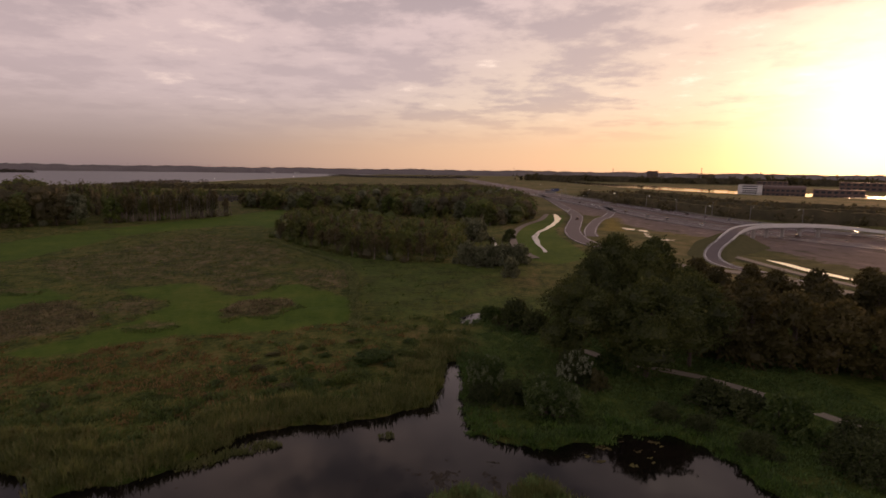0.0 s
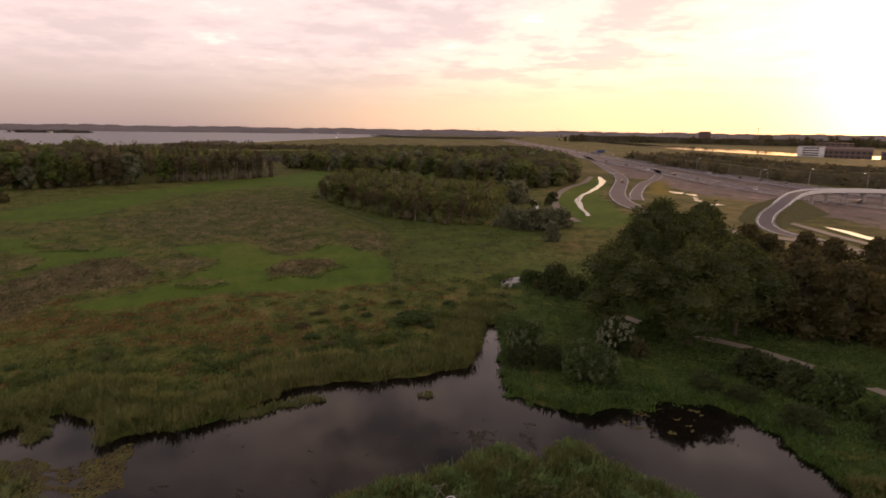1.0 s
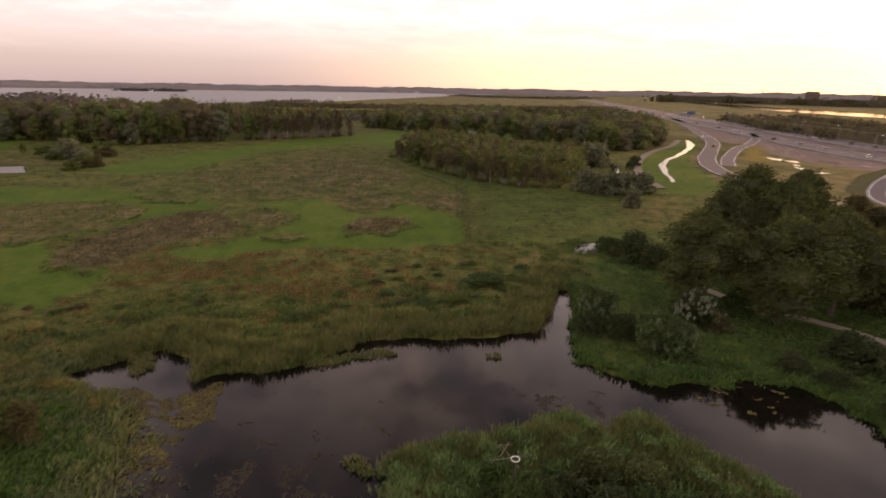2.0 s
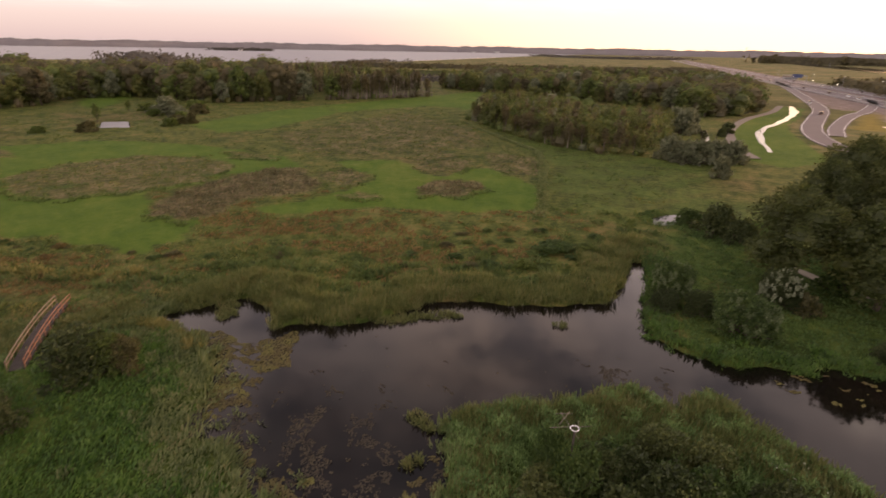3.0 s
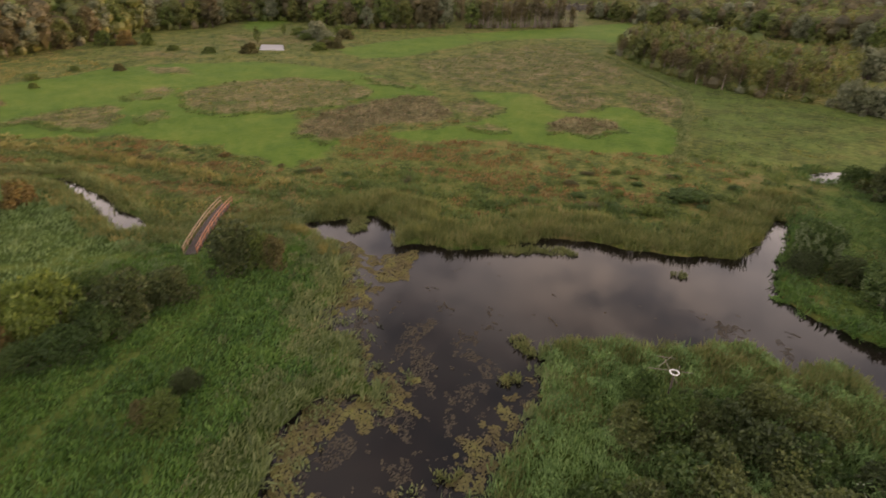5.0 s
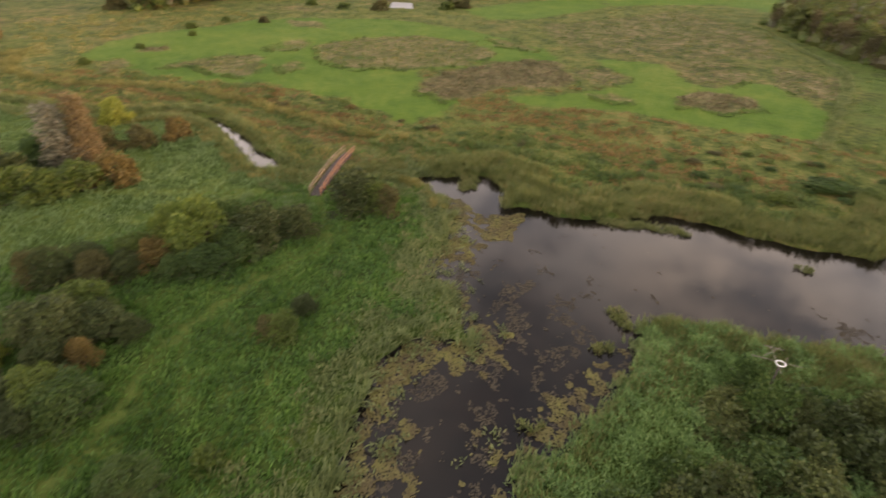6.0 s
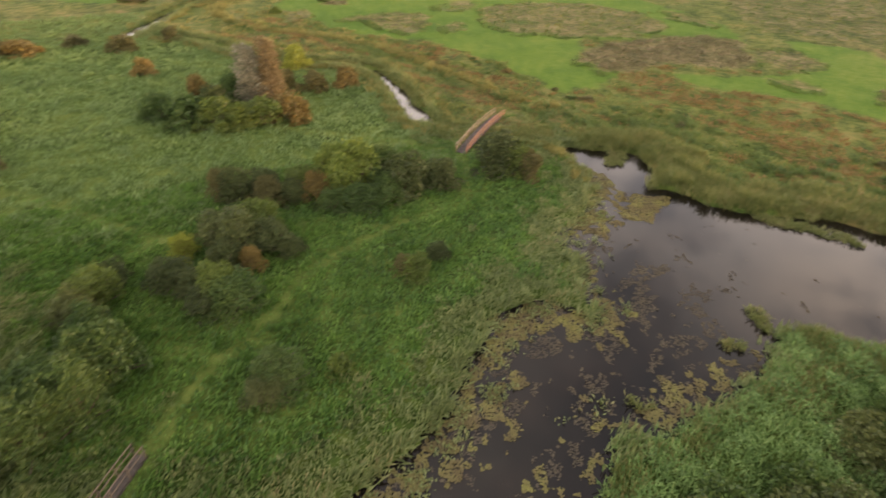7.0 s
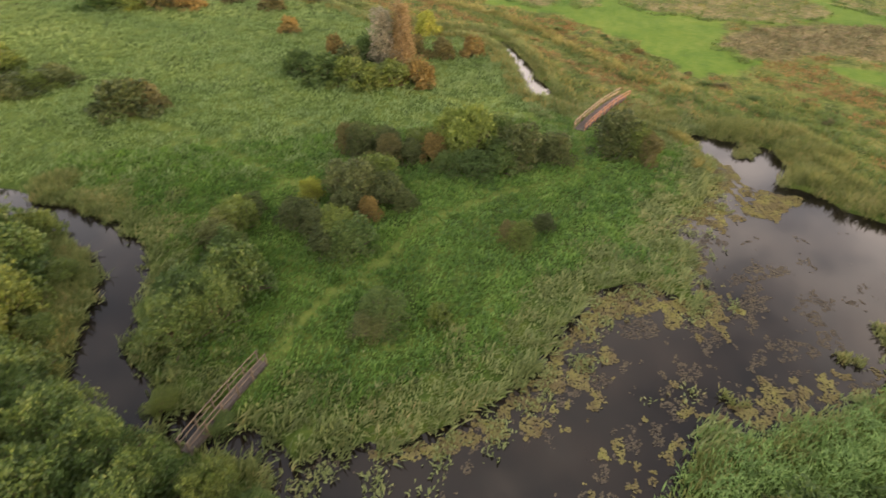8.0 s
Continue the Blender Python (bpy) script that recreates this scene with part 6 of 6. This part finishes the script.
def build_nest_pole():
    """A pole above the thicket that carries a white ring and crossed sticks for nesting birds."""
    root = tagged(new("nest_pole"), "wooden pole with white ring platform and crossed sticks", "nest platform")
    root.location = (-6.45, 28.15, 0.3)
    bm = bmesh.new()
    tube(bm, (0, 0, -0.5), (0, 0, 4.8), 0.09, 0.07, 8)
    part("pole", bm, WOOD, root)
    bm = bmesh.new()
    ring = []
    for i in range(24):
        a = i / 24 * 2 * math.pi
        ring.append([bm.verts.new(((0.27 + 0.032 * math.cos(b)) * math.cos(a), (0.27 + 0.032 * math.cos(b)) * math.sin(a), 4.86 + 0.032 * math.sin(b))) for b in (0, 1.05, 2.09, 3.14, 4.19, 5.24)])
    for i in range(24):
        p, q = ring[i], ring[(i + 1) % 24]
        for k in range(6):
            bm.faces.new((p[k], q[k], q[(k + 1) % 6], p[(k + 1) % 6]))
    part("ring", bm, WHITE, root, "white painted ring")
    for x0, y0, x1, y1, z in ((-1.5, -0.35, 1.0, 0.65, 4.74), (-1.1, 1.5, 0.35, -0.8, 4.68), (-1.0, 0.2, -0.55, 1.7, 4.70), (-1.4, 1.2, -0.3, 1.5, 4.72), (0.2, -0.2, 0.1, 0.9, 4.74)):
        bm = bmesh.new()
        tube(bm, (x0, y0, z), (x1, y1, z + 0.1), 0.025, 0.016, 6)
        part("stick", bm, PALE_BARK, root)


build_nest_pole()


# ---- far buildings, lamps, cars ----
def building(name, x, y, sx, sy, h, turn, wall_mat, label, storeys=1, bays=6, roof="flat"):
    root = tagged(new(name), label, "building")
    root.matrix_basis = pose(x, y, 0.3, 0, 0, turn)
    bm = bmesh.new()
    box(bm, 0, 0, h / 2, sx, sy, h, 0.15)
    part("wall", bm, wall_mat, root)
    bm = bmesh.new()
    if roof == "flat":
        box(bm, 0, 0, h + 0.35, sx + 0.8, sy + 0.8, 0.7, 0.1)
    else:
        segs = 10
        rows = []
        for i in range(segs + 1):
            a = math.pi * i / segs
            rows.append([bm.verts.new((xx, -math.cos(a) * (sy / 2 + 0.4), h + math.sin(a) * sy * 0.16)) for xx in (-sx / 2 - 0.4, sx / 2 + 0.4)])
        for p, q in zip(rows[:-1], rows[1:]):
            bm.faces.new((p[0], p[1], q[1], q[0]))
        bm.faces.new([r[0] for r in rows])
        bm.faces.new([r[1] for r in rows][::-1])
    part("roof", bm, BRICK if wall_mat is not WHITE else CONCRETE, root)
    w, hh = sx / bays * 0.62, h / storeys * 0.45
    bm = bmesh.new()
    box(bm, 0, 0, 0, w, 0.12, hh)
    pane = part("window", bm, GLASS, root)
    k = 0
    for s in range(storeys):
        for b in range(bays):
            o = pane if k == 0 else new("window", pane.data)
            o.parent = root
            o.location = (-sx / 2 + (b + 0.5) * sx / bays, -sy / 2 - 0.05, h * (s + 0.55) / storeys)
            k += 1
    return root


building("white_hall", 488, 878, 34, 26, 11, -32, WHITE, "white flat-roofed office hall beside the motorway", 3, 1)
building("hangar", 531, 862, 60, 30, 6.5, -32, BRICK, "long brown hangar with a curved roof", 1, 9, "curved")
building("factory", 560, 940, 46, 30, 16, -32, BRICK, "tall brown industrial block behind the hangar", 4, 6)
building("warehouse", 800, 1000, 130, 40, 15, -36, BRICK, "long dark warehouse with a flat roof", 2, 14)
building("depot", 560, 780, 60, 20, 7, -30, BRICK, "low dark depot building by the fields", 1, 8)
building("tower_block", 1290, 3420, 66, 30, 44, -20, BRICK, "hazy tower block on the horizon", 12, 8)
building("apartment_block", 1640, 3440, 90, 30, 30, -25, BRICK, "hazy low apartment block on the horizon", 8, 10)
building("lakeside_house", -900, 3230, 30, 14, 10, 10, WHITE, "white house on the far shore", 2, 5)
building("lakeside_house", -1030, 3190, 24, 12, 8, 12, WHITE, "white house on the far shore", 2, 4)
building("boathouse", -1620, 1900, 14, 8, 6, 20, WHITE, "small white boathouse on the lake island", 1, 3)
building("motorway_station", 131, 706, 13, 5, 3.0, 8, STEEL, "low grey service station by the motorway", 1, 5)


def build_mast(x, y, h, label):
    root = tagged(new("radio_mast"), label, "mast")
    root.location = (x, y, 0.3)
    for sx, sy in ((-1, -1), (1, -1), (1, 1), (-1, 1)):
        bm = bmesh.new()
        tube(bm, (sx * h * 0.06, sy * h * 0.06, 0), (sx * 0.4, sy * 0.4, h), 0.5, 0.3, 4)
        part("leg", bm, STEEL, root)
    for i in range(1, 8):
        f = i / 8
        w = h * 0.06 * (1 - f) + 0.4 * f
        bm = bmesh.new()
        box(bm, 0, 0, h * f, 2 * w, 2 * w, 0.5)
        part("brace", bm, STEEL, root)
    bm = bmesh.new()
    box(bm, 0, 0, h * 0.92, h * 0.22, 1.0, 1.0)
    part("crossarm", bm, STEEL, root)
    return root


build_mast(1250, 2679, 62, "tall steel mast on the horizon")
for x, y in ((-60, 2900), (330, 2700), (760, 2500), (1900, 3300)):
    build_mast(x, y, 48, "steel power pylon on the horizon")


def make_lamp(h, label, r=0.5):
    root = tagged(new("street_lamp"), label, "street lamp")
    bm = bmesh.new()
    tube(bm, (0, 0, -0.3), (0, 0, h), 0.14, 0.09, 8)
    part("pole", bm, STEEL, root)
    bm = bmesh.new()
    tube(bm, (0, 0, h), (1.6, 0, h + 0.25), 0.07, 0.06, 6)
    part("arm", bm, STEEL, root)
    bm = bmesh.new()
    box(bm, 1.9, 0, h + 0.22, 1.1, 0.4, 0.18, 0.04)
    head = part("lamp_head", bm, STEEL, root)
    bm = bmesh.new()
    box(bm, 1.9, 0, h + 0.1, 0.9, r, 0.06)
    part("diffuser", bm, LIT, head, "lit lamp glass")
    return root


lamps = Stock(make_lamp(9, "lit steel street lamp along the motorway", 0.32))
for x, y in ((128, 760), (136, 640), (142, 560), (150, 490), (155, 430), (160, 385), (166, 345), (172, 312), (184, 284), (104, 560), (100, 470), (104, 420), (140, 300)):
    lamps.put(x, y, 1.0, 1.0, group="street lamps along the motorway")
shore_lamps = Stock(make_lamp(5, "bright lamp on the lake shore", 1.6))
for x, y in ((-483, 1109), (-458, 1598), (330, 1500), (350, 1480)):
    shore_lamps.put(x, y, 1.6, 1.0, group="lamps on the lake shore")


def make_car(mat, label):
    root = tagged(new("car"), label, "car")
    bm = bmesh.new()
    box(bm, 0, 0, 0.55, 4.3, 1.75, 0.6, 0.12)
    part("body", bm, mat, root)
    bm = bmesh.new()
    box(bm, -0.2, 0, 1.1, 2.3, 1.5, 0.55, 0.2)
    part("cabin", bm, GLASS, root)
    for x in (-1.35, 1.35):
        for y in (-0.8, 0.8):
            bm = bmesh.new()
            tube(bm, (x, y - 0.1, 0.31), (x, y + 0.1, 0.31), 0.31, 0.31, 10)
            wheel = part("wheel", bm, ASPHALT, root)
            bm = bmesh.new()
            tube(bm, (x, y - 0.11, 0.31), (x, y + 0.11, 0.31), 0.19, 0.19, 8)
            part("rim", bm, STEEL, wheel)
    return root


cars = Stock(make_car(WHITE, "white car on the motorway"), make_car(BRICK, "dark car on the motorway"), make_car(STEEL, "grey car on the motorway"))
for i, (x, y, a) in enumerate(((112, 985, 85), (124, 720, 84), (133, 585, 82), (140, 500, 82), (149, 425, 80), (151, 395, 82), (153, 352, 82), (160, 312, 70), (116, 420, 86), (119, 370, 88), (121, 335, 86), (129, 280, 70), (108, 530, 84), (101, 640, 82), (90, 800, 84), (126, 660, 83), (143, 470, 82), (135, 560, 82), (157, 335, 78), (166, 292, 62), (187, 250, 42), (148, 232, 60), (170, 190, 48), (117, 445, 86), (113, 475, 86), (123, 310, 84), (79, 370, 82), (70, 305, 74), (119, 780, 84), (113, 900, 84), (152, 410, 80))):
    o = cars.put(x, y, 1.0, 1.0, group="cars on the motorway")
    o.matrix_basis = pose(x, y, 0.66, 0, 0, a)


def gantry(x, y, turn):
    root = tagged(new("sign_gantry"), "steel gantry with blue road sign over the motorway", "road sign")
    root.matrix_basis = pose(x, y, 0.5, 0, 0, turn)
    for xx in (-10, 10):
        bm = bmesh.new()
        tube(bm, (xx, 0, -0.3), (xx, 0, 7.5), 0.25, 0.2, 8)
        part("post", bm, STEEL, root)
    bm = bmesh.new()
    box(bm, 0, 0, 7.3, 20.4, 0.5, 0.5)
    part("beam", bm, STEEL, root)
    bm = bmesh.new()
    box(bm, 2, -0.35, 6.9, 9, 0.12, 3.0, 0.03)
    part("sign_panel", bm, BLUE, root)


gantry(118, 620, 5)


def guard_rail(pts, off):
    """A steel beam on short posts along a road."""
    root = tagged(new("guard_rail"), "long galvanised steel crash barrier beside the motorway", "crash barrier")
    part("beam", ribbon(pts, -off + 0.06, off + 0.06, 0.95, 0.34, 6.0), STEEL, root)
    post = None
    for c in smooth_line(pts, 16.0)[1:-1]:
        if post is None:
            bm = bmesh.new()
            box(bm, 0, 0, 0.55, 0.12, 0.12, 1.3)
            post = part("post", bm, STEEL, root)
            o = post
        else:
            o = new("post", post.data)
            o.parent = root
        o.location = (c.x + off, c.y, 0.25)


guard_rail([(124, 700), (137, 540), (147, 440), (153, 370), (158, 320), (172, 270), (212, 215)], -9.6)
guard_rail([(124, 700), (137, 540), (147, 440), (153, 370), (158, 320), (172, 270), (212, 215)], 9.6)
guard_rail([(100, 650), (112, 480), (118, 398), (122, 320), (131, 268), (152, 215)], 8.1)
guard_rail([(100, 650), (112, 480), (118, 398), (122, 320), (131, 268), (152, 215)], -8.1)


clear_patterns()
